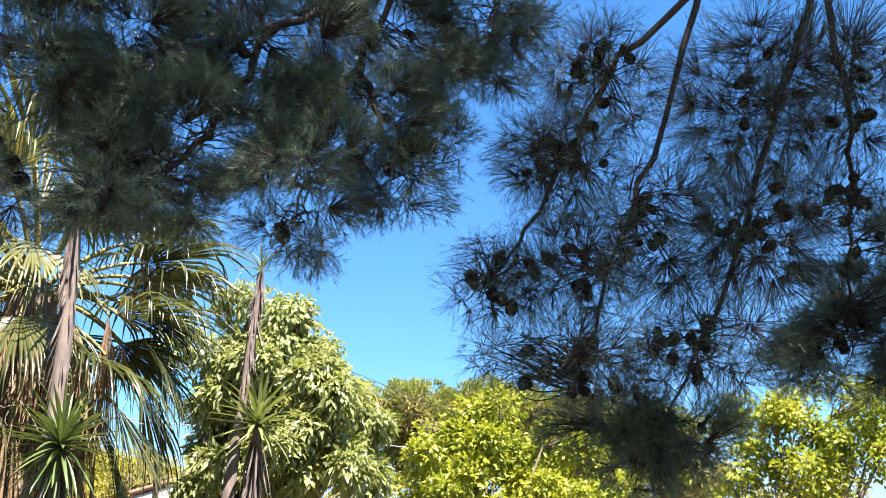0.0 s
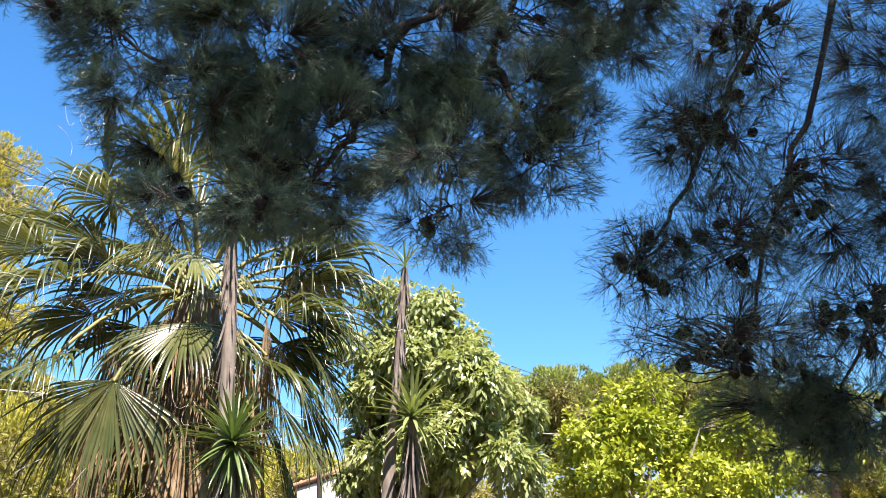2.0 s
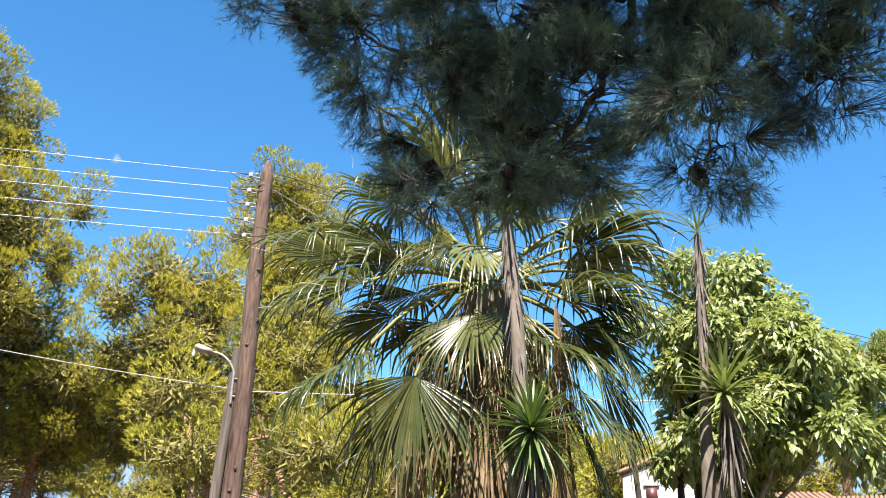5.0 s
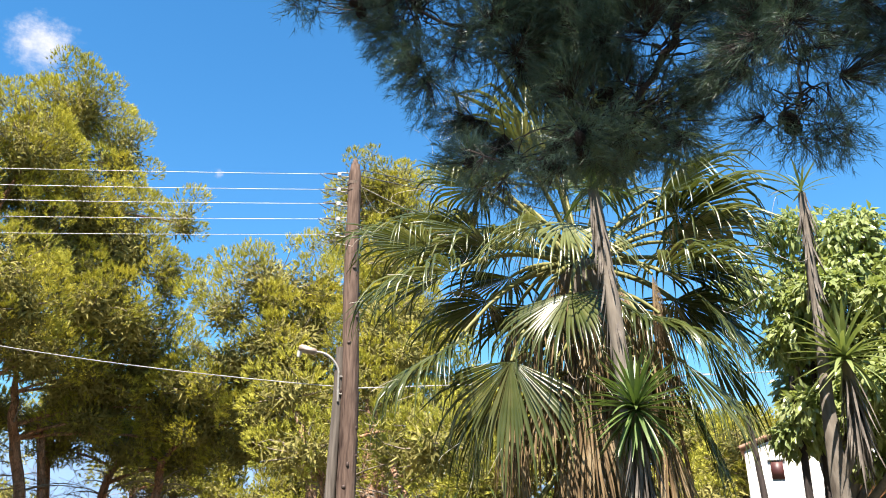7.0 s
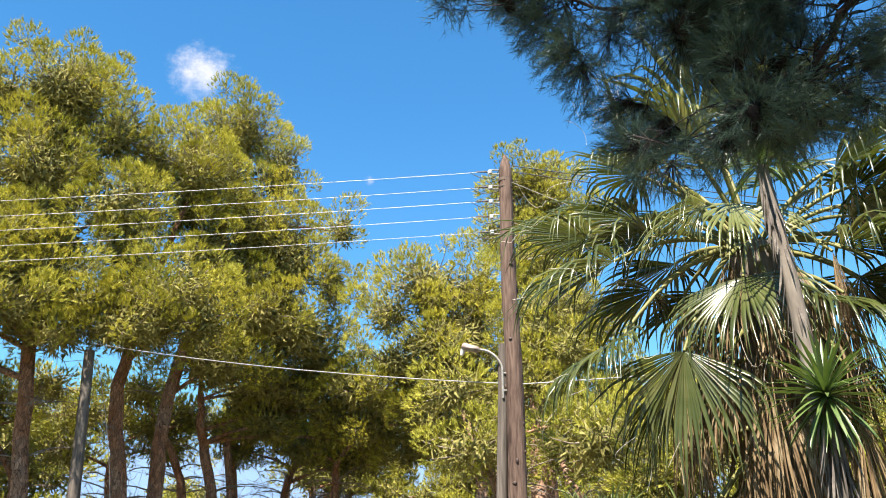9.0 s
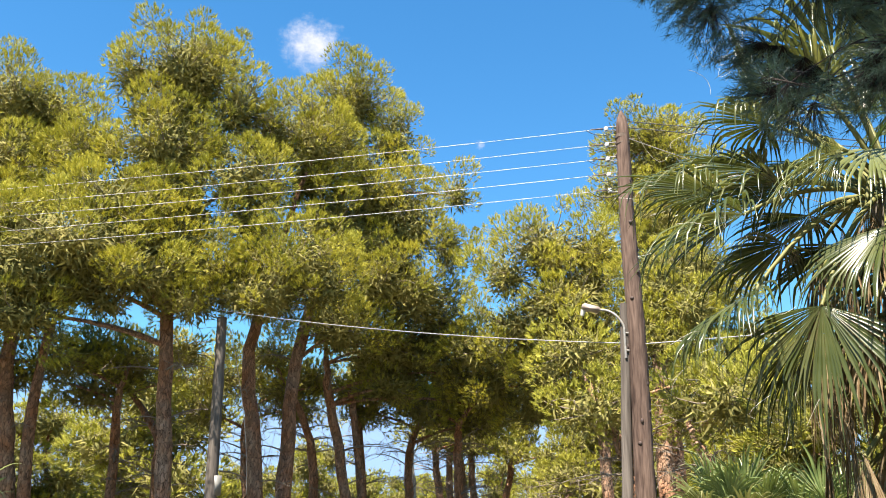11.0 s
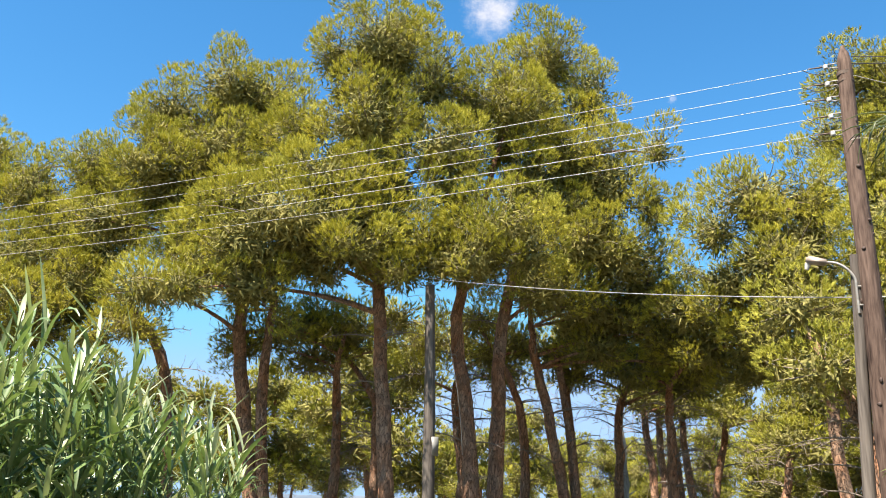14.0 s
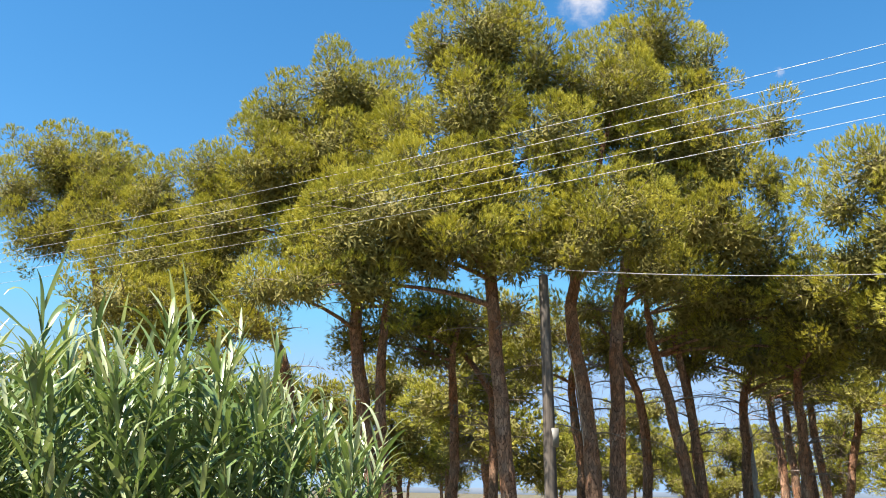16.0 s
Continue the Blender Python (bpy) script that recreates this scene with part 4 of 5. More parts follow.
def build_wires():
    for i, z in enumerate(WIRE_Z):
        b = thing("insulator_bracket", (*POLE, z), "white porcelain insulator on an iron bracket on the pole", "insulator", "insulators on the pole")
        a = WIRE_WAY * 0.11
        w = WIRE_WAY
        part("arm", tube([a * 0.9 + (0, 0, 0.03), a + w * 0.18 + (0, 0, 0.03)], 0.010, 6) + tube([a * 0.9 + (0, 0, -0.04), a + w * 0.18 + (0, 0, -0.04)], 0.010, 6) + tube([a + w * 0.18 + (0, 0, -0.045), a + w * 0.18 + (0, 0, 0.035)], 0.010, 6), M["steel"], b)
        part("insulator", tube([(*(a + w * 0.15)[:2], q) for q in (-0.035, -0.02, -0.005, 0.01, 0.025)], [0.026, 0.036, 0.024, 0.036, 0.026], 10), M["porcelain"], b, smooth=True)
        part("clamp", tube([a + w * 0.2, a + w * 0.42], [0.016, 0.008], 6), M["rust"], b)
        part("loop", tube(bow(a + w * 0.5 + (0, 0, -0.004), a * 0.6 + (0.02, -0.05, -0.07), (0, 0, -0.10), 9), 0.007, 5), M["cable"], b, "slack black jumper wire")
        p0 = np.array([*POLE, z]) + w * 0.3
        p1 = np.array([*POLE, z - 0.05]) + w * 40.0
        ob = new("overhead_wire", mesh_of("overhead_wire", tube(sagged(p0, p1, 0.55), 0.0045, 5), M["wire"], True))
        tagged(ob, "thin bare aluminium overhead wire strung from the pole", "wire", "overhead wires")
    # second support of the line, out of sight to the side
    p = thing("utility_pole", (*(POLE + WIRE_WAY[:2] * 40.1), 0), "weathered wooden utility pole at the far end of the wires", "utility pole")
    part("shaft", tube([(0, 0, z) for z in np.linspace(-0.2, 8.8, 20)], np.linspace(0.16, 0.10, 20), 12, 0.03), M["pole"], p, smooth=True)
    low = [((*POLE, 4.66), (-17.96, 6.12, 6.45), 0.12, "cable_white", 0.008), ((*POLE, 4.62), (16.0, 22.5, 5.0), 0.35, "cable_white", 0.008)]
    for p0, p1, sag, m, r in low:
        d = unit(np.array(p1) - np.array(p0)) * (0.15, 0.15, 0)
        ob = new("telephone_cable", mesh_of("telephone_cable", tube(sagged(np.array(p0) + d, p1, sag), r, 5), M[m], True))
        tagged(ob, "pale sagging telephone cable fixed low on the pole", "cable", "telephone cables")
    for dz in (0.0, 0.12):
        ob = new("service_cable", mesh_of("service_cable", tube(sagged((POLE[0] + 0.08, POLE[1] + 0.08, 8.42 + dz), (5.5, 31.0, 7.2 + dz), 0.5), 0.009, 5), M["cable"], True))
        tagged(ob, "thin black service cable running from the pole top", "cable", "service cables")
    ob = new("service_cable", mesh_of("service_cable", tube(sagged((POLE[0] + 0.1, POLE[1] + 0.05, 8.2), (-1.5, 17.5, 3.6), 0.3), 0.006, 5), M["steel"], True))
    tagged(ob, "grey service drop falling from the pole top", "cable", "service cables")
    # far pole of those cables
    p = thing("utility_pole", (5.6, 31.1, 0), "slim wooden utility pole behind the trees", "utility pole")
    part("shaft", tube([(0, 0, z) for z in np.linspace(-0.2, 7.6, 16)], np.linspace(0.13, 0.09, 16), 10, 0.03), M["pole"], p, smooth=True)
    p = thing("utility_pole", (16.1, 22.6, 0), "slim wooden utility pole behind the trees", "utility pole")
    part("shaft", tube([(0, 0, z) for z in np.linspace(-0.2, 5.4, 16)], np.linspace(0.13, 0.09, 16), 10, 0.03), M["pole"], p, smooth=True)


def build_street_lamp():
    t = thing("street_lamp", (*POLE, 4.6), "old beige street lamp on a curved steel arm on a pole", "street lamp")
    w = np.array([-math.cos(radians(40)), -math.sin(radians(40)), 0])
    r = np.array([0.05, -0.06, 0]) + w * 0.17
    s = np.linspace(0, 1, 12)
    arm = [r + (0, 0, z) for z in (-0.2, 0.0, 0.15, 0.28)] + [r + w * 0.38 * x ** 1.5 + (0, 0, 0.28 + 0.33 * math.sin(x * math.pi / 2)) for x in s[1:]]
    part("arm", tube(arm, 0.02, 8), M["steel"], t, smooth=True)
    bm = bmesh.new()
    bmesh.ops.create_cube(bm, size=1)
    for v in bm.verts:
        k = 0.75 if v.co.x > 0 else 1.0
        v.co = Vector((v.co.x * 0.30, v.co.y * 0.16 * k, v.co.z * 0.12 * k))
    bmesh.ops.bevel(bm, geom=bm.edges[:], offset=0.025, segments=3, affect="EDGES")
    e = arm[-1] + w * 0.12 + np.array([0, 0, 0.03])
    turn = pose(*e, 0, 0, 0) @ Vector(-w + np.array([0, 0, -0.28])).to_track_quat("X", "Z").to_matrix().to_4x4()
    part("lamp_head", moved(chunks_of(bm), turn), M["lamp"], t, smooth=True)
    part("lens", moved(tube([(-0.12, 0, -0.05), (-0.12, 0, -0.09), (-0.12, 0, -0.15)], [0.045, 0.04, 0.028], 10), turn), M["glass_lens"], t, "milky hanging lamp glass", True)
    for z in (-0.08, 0.2):
        part("clamp", tube([r * 0.6 + (0, 0, z), r + (0, 0, z)], 0.02, 6), M["steel"], t)


def build_old_pole():
    t = thing("utility_pole", (-18.05, 6.2, 0), "old grey wooden pole with a junction box and loose cable", "utility pole")
    part("shaft", tube(bow((0.08, 0.05, -0.2), (0.05, -0.05, 6.3), (0.03, 0.02, 0), 30), np.linspace(0.15, 0.105, 30), 12, 0.04), M["pole_grey"], t, smooth=True)
    part("junction_box", box(0.10, 0.02, 2.55, 0.22, 0.2, 2.95, 0.01), M["box"], t)
    part("loose_cable", tube(bow((0.1, 0.12, 6.1), (0.2, 0.75, 2.6), (0.05, 0.12, -0.1), 14), 0.007, 5), M["steel"], t, "thin pale hanging cable")


# ---- palms, yuccas, reeds ----
def fan_blade(axis, normal, size, segs=40, spread=115, droop=0.9, split=0.44, steps=9):
    """A pleated fan leaf from its hub: stiff segments joined over the inner half, free, pointed and hanging at the tips."""
    axis = unit(axis)
    side = unit(np.cross(axis, normal))
    up = np.cross(side, axis)
    chunks = []
    phis = np.radians(np.linspace(-spread, spread, segs))
    gap = phis[1] - phis[0]
    for phi in phis:
        fall = droop * RNG.choice((0.3, 0.6, 1.0, 1.5, 2.1))
        L = size * (0.74 + 0.26 * math.cos(phi * 0.7)) * RNG.uniform(0.78, 1.12)
        d = unit(axis * math.cos(phi) + side * math.sin(phi) + up * (0.25 * (1 - abs(phi) / 2.2)) + RNG.normal(size=3) * 0.02)
        across = unit(np.cross(up, d))
        drift, twist = RNG.normal() * 0.05, RNG.normal() * 0.5
        p, rows = np.zeros(3), []
        kink = split + RNG.uniform(0.05, 0.3)
        for i in range(steps + 1):
            s = i / steps
            w = min(s, split) * L * math.tan(gap / 2) * 1.02
            if s > split:
                w *= max(0.03, 1 - ((s - split) / (1 - split)) ** 1.3)
            n = unit(np.cross(d, across))
            rows += [p + across * w, p + n * w * 0.8, p - across * w]
            if i < steps:
                p = p + d * L / steps
                d = unit(d + np.array([0, 0, -0.03]) * droop)
                if s > split:
                    d = unit(d + np.array([0, 0, -1.0]) * fall * (0.75 if abs(s - kink) < 0.08 else 0.2) + across * drift)
                    across = unit(across + n * twist * 0.25)
                    across = unit(across - d * np.dot(across, d))
        f = []
        for i in range(steps):
            a = i * 3
            f += [(a, a + 1, a + 4, a + 3), (a + 1, a + 2, a + 5, a + 4)]
        chunks.append((np.array(rows), f))
    return chunks


def frond(parent, origin, hub, way, size, mat="palm", droop=0.9, face=None, label="", segs=34, spread=115):
    """A palm frond: a petiole from the trunk to the hub, and its fan blade."""
    fr = new("frond")
    fr.empty_display_size = 0.1
    fr.parent = parent
    fr.location = hub
    if label:
        tagged(fr, label)
    back = np.asarray(origin) - np.asarray(hub)
    n = np.array([0, 0, 1.0]) if face is None else np.asarray(face, float)
    if abs(np.dot(unit(way), unit(n))) > 0.9:
        n = unit(n + unit(np.array([-back[0], -back[1], 0.01])) * -1.0)
    part("petiole", tube(bow(back, (0, 0, 0), (0, 0, 0.10 * np.linalg.norm(back)), 8), np.linspace(0.028, 0.014, 8), 6), M["petiole"], fr, smooth=True)
    part("blade", fan_blade(way, n, size, segs, spread, droop), M[mat], fr)
    return fr


HEART = np.array([-3.57, 7.1, 4.42])
FRONDS = [  # hub from the heart of the crown, way (azimuth, elevation), length
    (-0.50, -0.90, 0.62, -130, 10, 0.80),
    (-0.79, -0.62, 1.03, -164, 66, 0.95),
    (0.05, -0.78, 0.20, -150, -40, 0.85),
    (-0.96, -1.13, 0.09, -128, 2, 0.95),
    (-0.60, -1.23, -0.25, -125, -25, 1.1),
    (-0.54, -1.31, -0.95, -118, -42, 1.0),
    (-0.10, -1.11, -1.11, -120, -68, 0.98),
    (0.29, -0.76, -0.53, -80, -62, 0.95),
    (0.64, -0.24, -0.68, -4, -34, 1.15),
    (0.76, 0.03, -0.23, 13, -3, 1.1),
    (0.80, 0.48, 0.46, 18, 7, 1.1),
    (0.65, 0.64, 0.26, 35, 7, 1.1),
    (0.14, -0.50, 0.24, -40, -55, 0.85),
]


def build_fan_palm():
    t = thing("fan_palm", (HEART[0], HEART[1], 0), "tall fan palm with drooping fronds and a skirt of dead leaves", "palm")
    h = np.array([0, 0, HEART[2]])
    part("trunk", tube([(0, 0, z) for z in np.linspace(-0.1, HEART[2], 16)], np.linspace(0.3, 0.2, 16), 12, 0.1), M["bark_grey"], t, smooth=True)
    pale = (2, 12)
    for i, (x, y, z, az, el, size) in enumerate(FRONDS):
        a, e = radians(az), radians(el)
        way = np.array([math.cos(a) * math.cos(e), math.sin(a) * math.cos(e), math.sin(e)])
        hub = h + (x, y, z)
        frond(t, h + np.array([x, y, 0]) * 0.12, hub, way, size * 1.05, "palm_pale" if i in pale else "palm", 1.25 if el < 30 else 0.3, None, "", 40, 80 if el < 5 else 116)
    for i in range(30):  # the rest of the crown: young upright fronds, and the sides away from the garden
        a = radians(i * 137.5 + RNG.uniform(-12, 12))
        e = radians(72 - 105 * (i / 29) + RNG.uniform(-8, 8))
        if e < radians(40) and math.cos(a - radians(-62)) > 0.3:
            continue
        d = np.array([math.cos(a) * math.cos(e), math.sin(a) * math.cos(e), math.sin(e)])
        hub = h + d * RNG.uniform(0.85, 1.25) + np.array([0, 0, 0.05])
        way = unit(d + np.array([0, 0, -0.35]))
        frond(t, h + d * 0.12, hub, way, RNG.uniform(0.85, 1.1), "palm_pale" if RNG.random() < 0.3 else "palm", RNG.uniform(0.6, 1.3), None, "", 34, RNG.uniform(65, 105))
    # dead leaves hanging down the trunk
    for i in range(64):
        a = radians(i * 137.5 + RNG.uniform(-20, 20))
        z = HEART[2] - 0.15 - 2.7 * (i / 63) + RNG.uniform(-0.15, 0.15)
        o = np.array([math.cos(a), math.sin(a), 0])
        hub = o * RNG.uniform(0.3, 0.8) + (0, 0, z)
        frond(t, o * 0.2 + (0, 0, z + 0.35), hub, unit(o * 0.35 + np.array([0, 0, -1.0])), RNG.uniform(0.9, 1.3), "palm_dry", 1.6, -o, "dry brown hanging frond" if i < 1 else "", 20, 26)
    for i in range(15):  # older green fronds hanging outside the skirt, fewest over its open front
        a = radians(i * 137.5 + 20)
        if math.cos(a - radians(-80)) > 0.5:
            continue
        o = np.array([math.cos(a), math.sin(a), 0])
        z = HEART[2] - RNG.uniform(0.35, 1.3)
        frond(t, o * 0.2 + (0, 0, z + 0.35), o * RNG.uniform(0.75, 1.1) + (0, 0, z), unit(o * RNG.uniform(0.15, 0.5) + np.array([0, 0, -1.0])), RNG.uniform(0.9, 1.15), "palm", 0.9, o, "", 30, 40)
    fib = []
    for k in range(90):
        x, y, z, az, el, size = FRONDS[k % len(FRONDS)] if k > 24 else FRONDS[1]
        a, e = radians(az + RNG.uniform(-70, 70)), radians(el + RNG.uniform(-15, 25))
        d = np.array([math.cos(a) * math.cos(e), math.sin(a) * math.cos(e), math.sin(e)])
        p = h + (x, y, z) + d * size * RNG.uniform(0.6, 0.95)
        fib += tube(bow(p, p + d * RNG.uniform(0.1, 0.3) + RNG.normal(size=3) * 0.08, RNG.normal(size=3) * 0.06, 6), 0.002, 3, 0, False)
    tagged(part("fibre_fringe", fib, M["fibre"], t, "pale curling leaf fibres"), kind="stuff")
    return t


def low_palm(at, label, n, height, size, rise):
    t = thing("fan_palm", (*at, 0), label, "palm", "young palms")
    part("trunk", tube([(0, 0, z) for z in np.linspace(-0.1, height, 8)], np.linspace(0.22, 0.15, 8), 10, 0.12), M["bark_grey"], t, smooth=True)
    h = np.array([0, 0, height])
    for i in range(n):
        a = radians(i * 137.5)
        e = radians(rise - 60 * i / n)
        d = np.array([math.cos(a) * math.cos(e), math.sin(a) * math.cos(e), math.sin(e)])
        frond(t, h, h + d * RNG.uniform(0.6, 0.95), unit(d + (0, 0, -0.1)), size * RNG.uniform(0.85, 1.1), "yucca_light" if i % 3 else "palm_pale", 0.45, None, "", 26, 105)
    return t


def blade_mesh(name, length, width, mat, curve=0.25, n=6):
    """A long sword leaf along +x, grooved, curving down."""
    rows = []
    for i in range(n + 1):
        s = i / n
        w = width * 0.5 * (0.7 + 0.6 * s) * (1 - s ** 3) + 0.001
        x, z = length * s, -curve * length * s * s
        rows += [(x, w, z + w * 0.35), (x, 0, z), (x, -w, z + w * 0.35)]
    f = []
    for i in range(n):
        a = i * 3
        f += [(a, a + 3, a + 4, a + 1), (a + 1, a + 4, a + 5, a + 2)]
    return mesh_of(name, [(np.array(rows), f)], mat, True)


def rosette(parent, at, meshes, n, up0=78, down=-25, scale=1.0):
    for i in range(n):
        s = i / max(1, n - 1)
        el = up0 + (down - up0) * s ** 0.85 + RNG.uniform(-6, 6)
        lf = part("leaf", meshes[int(RNG.integers(len(meshes)))], None, parent)
        k = scale * (0.75 + 0.35 * math.sin(math.pi * min(1, 0.25 + s * 0.6)))
        lf.matrix_local = pose(*at) @ pose(0, 0, 0.10 * (1 - s) * scale, 0, 0, i * 137.5) @ pose(0, 0, 0, RNG.uniform(-10, 10), -el, 0) @ Matrix.Diagonal((k, k, k, 1))


def dead_skirt(parent, path, meshes, n, reach):
    """Dead leaves hanging close along a stem."""
    path = np.asarray(path)
    for i in range(n):
        s = (i + RNG.random()) / n * (len(path) - 1)
        p = np.array([np.interp(s, np.arange(len(path)), path[:, k]) for k in range(3)])
        lf = part("dry_leaf", meshes[int(RNG.integers(len(meshes)))], None, parent)
        k = reach * RNG.uniform(0.7, 1.2)
        lf.matrix_local = pose(*p) @ pose(0, 0, 0, 0, 0, RNG.uniform(0, 360)) @ pose(0.03, 0, 0, 0, RNG.uniform(72, 90), 0) @ Matrix.Diagonal((k, 1.0, k, 1))


def build_yuccas():
    green = [blade_mesh("leaf", 0.5, 0.032, M["yucca"], c) for c in (0.05, 0.18, 0.35)]
    light = [blade_mesh("leaf", 0.5, 0.04, M["yucca_light"], c) for c in (0.05, 0.2, 0.4)]
    dry = [blade_mesh("dry_leaf", 0.5, 0.022, M["yucca_dry"], c) for c in (0.02, 0.12, -0.08)]
    foot = (-2.62, 6.05)
    t = thing("yucca", (*foot, 0), "tall yucca with a green side rosette and grey dead leaves", "yucca", "yuccas")
    o = np.array([*foot, 0])
    stem = bow((0, 0, -0.1), np.array((-2.79, 5.95, 4.55)) - o, (0.05, 0, 0), 16)
    part("stem", tube(stem, np.linspace(0.09, 0.045, 16), 10, 0.1), M["bark_grey"], t, smooth=True)
    ar = np.array((-2.56, 5.86, 2.72)) - o
    part("branch", tube(bow(stem[7], ar, (0.05, -0.05, -0.1), 7), 0.045, 8, 0.1), M["bark_grey"], t, smooth=True)
    rosette(t, ar, green, 130, 82, -70, 0.84)
    rosette(t, stem[-1], green, 40, 80, -20, 0.8)
    dead_skirt(t, stem[11:], dry, 110, 0.6)
    dead_skirt(t, [ar + (0, 0, 0.0), ar + (0, 0, -0.5)], dry, 60, 1.0)
    foot = (-2.05, 8.76)
    t = thing("yucca", (*foot, 0), "slim yucca with a small green tuft above brown dead leaves", "yucca", "yuccas")
    o = np.array([*foot, 0])
    stem = np.array([(-2.05, 8.76, -0.1), (-2.05, 8.76, 1.2), (-2.06, 8.76, 2.4), (-2.04, 8.77, 3.2), (-1.99, 8.78, 3.9), (-1.97, 8.78, 4.4), (-1.95, 8.79, 4.9), (-1.93, 8.79, 5.28)]) - o
    part("stem", tube(stem, [0.11, 0.1, 0.09, 0.06, 0.05, 0.045, 0.04, 0.035], 10, 0.1), M["bark_grey"], t, smooth=True)
    ar = np.array((-1.80, 8.72, 3.50)) - o
    part("branch", tube(bow(stem[2], ar, (0.08, 0, -0.05), 7), 0.05, 8, 0.1), M["bark_grey"], t, smooth=True)
    rosette(t, ar, light, 56, 84, -40, 1.05)
    rosette(t, stem[-1], light, 16, 84, 5, 0.62)
    dead_skirt(t, stem[4:], dry, 110, 0.62)
    dead_skirt(t, [ar + (0, 0, -0.02), ar + (0, 0, -0.55)], dry, 90, 1.1)


def build_reeds():
    """A thicket of tall canes; several cane shapes are shared."""
    t = thing("giant_reed_clump", (-6.6, -0.9, 0), "dense clump of giant reeds with arching blue-green leaves", "reeds")
    kinds = []
    for v in range(10):
        H = RNG.uniform(2.05, 2.65)
        lean = RNG.normal(size=2) * 0.28
        path = bow((0, 0, -0.05), (lean[0], lean[1], H), (-lean[0] * 0.25, -lean[1] * 0.25, 0), 10)
        cane = mesh_of("cane", tube(path, np.linspace(0.013, 0.004, 10), 6), M["cane"], True)
        chunks = []
        m = 34
        for i in range(m):
            s = 0.25 + 0.74 * i / m
            p = np.array([np.interp(s * 9, np.arange(10), path[:, k]) for k in range(3)])
            a = (i % 2) * math.pi + RNG.normal() * 0.6 + v
            el = radians(RNG.uniform(28, 68) + 14 * (s > 0.85))
            d = np.array([math.cos(a) * math.cos(el), math.sin(a) * math.cos(el), math.sin(el)])
            L, W = RNG.uniform(0.26, 0.48), RNG.uniform(0.026, 0.046)
            fall, curl = RNG.choice((0.04, 0.1, 0.25, 0.5, 1.0)), RNG.normal() * 0.4
            side = unit(np.cross(d, (0, 0, 1)))
            rows, n = [], 7
            q = p.copy()
            for j in range(n + 1):
                u = j / n
                w = W * 0.5 * (0.55 + 1.2 * u * (1 - u)) * (1 - u ** 4) + 0.001
                nrm = np.cross(side, d)
                rows += [q + side * w + nrm * w * 0.3, q, q - side * w + nrm * w * 0.3]
                q = q + d * L / n
                d = unit(d + np.array([0, 0, -1]) * fall * u * 1.1)
                side = unit(side + nrm * curl * 0.25)
                side = unit(side - d * np.dot(side, d))
            f = []
            for j in range(n):
                b = j * 3
                f += [(b, b + 3, b + 4, b + 1), (b + 1, b + 4, b + 5, b + 2)]
            chunks.append((np.array(rows), f))
        kinds.append((cane, mesh_of("leaves", chunks, M["reed"], True)))
    for i in range(270):
        x, y = RNG.uniform(-1.2, 1.0), RNG.uniform(-2.6, 1.65)
        k = kinds[int(RNG.integers(10))]
        sc = RNG.uniform(0.86, 1.06) * (1.0 - 0.20 * max(0, (y - 0.6) / 1.05))
        c = part("cane", k[0], None, t)
        c.matrix_local = pose(x, y, 0, 0, 0, RNG.uniform(0, 360)) @ Matrix.Diagonal((sc, sc, sc, 1))
        part("foliage", k[1], None, c)


# ---- broad-leaved trees ----
def leafy_tree(foot, clumps, label, mat, per, length, width, droop, down=0.0, bark="bark_grey", r0=0.09):
    t = thing("tree", (*foot, 0), label, "tree", "garden trees")
    o = np.array([*foot, 0.0])
    cs = [(np.array(c[:3]) - o, c[3], c[4]) for c in clumps]
    mid = np.mean([c[0] for c in cs], 0)
    fork = np.array([mid[0] * 0.4, mid[1] * 0.4, mid[2] * 0.5])
    part("trunk", tube(bow((0, 0, -0.1), fork, (0.05, 0.04, 0), 9), np.linspace(r0 * 1.3, r0 * 0.8, 9), 10, 0.08), M[bark], t, smooth=True)
    twig, crown = [], []
    for c, rx, rz in cs:
        part("limb", tube(bow(fork, c, RNG.normal(size=3) * 0.1, 8), np.linspace(r0 * 0.6, 0.012, 8), 6, 0.08), M[bark], t, smooth=True)
        n = int(per * (rx * rx + 2 * rx * rz))
        p, u = lobed_points(c, rx, rz, n, 0.27, 0.8)
        for k in range(14):
            twig += tube(bow(c, p[k], RNG.normal(size=3) * 0.05, 4), np.linspace(0.01, 0.003, 4), 4, 0, False)
        ax = unit(u * 0.8 + RNG.normal(size=u.shape) * 0.45 + np.array([0, 0, -down]))
        nr = unit(u * 0.6 + RNG.normal(size=u.shape) * 0.5 + np.array([0, 0, 0.8]))
        crown += leaves(p, ax, nr, length, width, droop)
    tagged(part("branchwork", twig, M["twig"], t), kind="stuff")
    tagged(part("crown", crown, M[mat], t), kind="stuff")
    return t


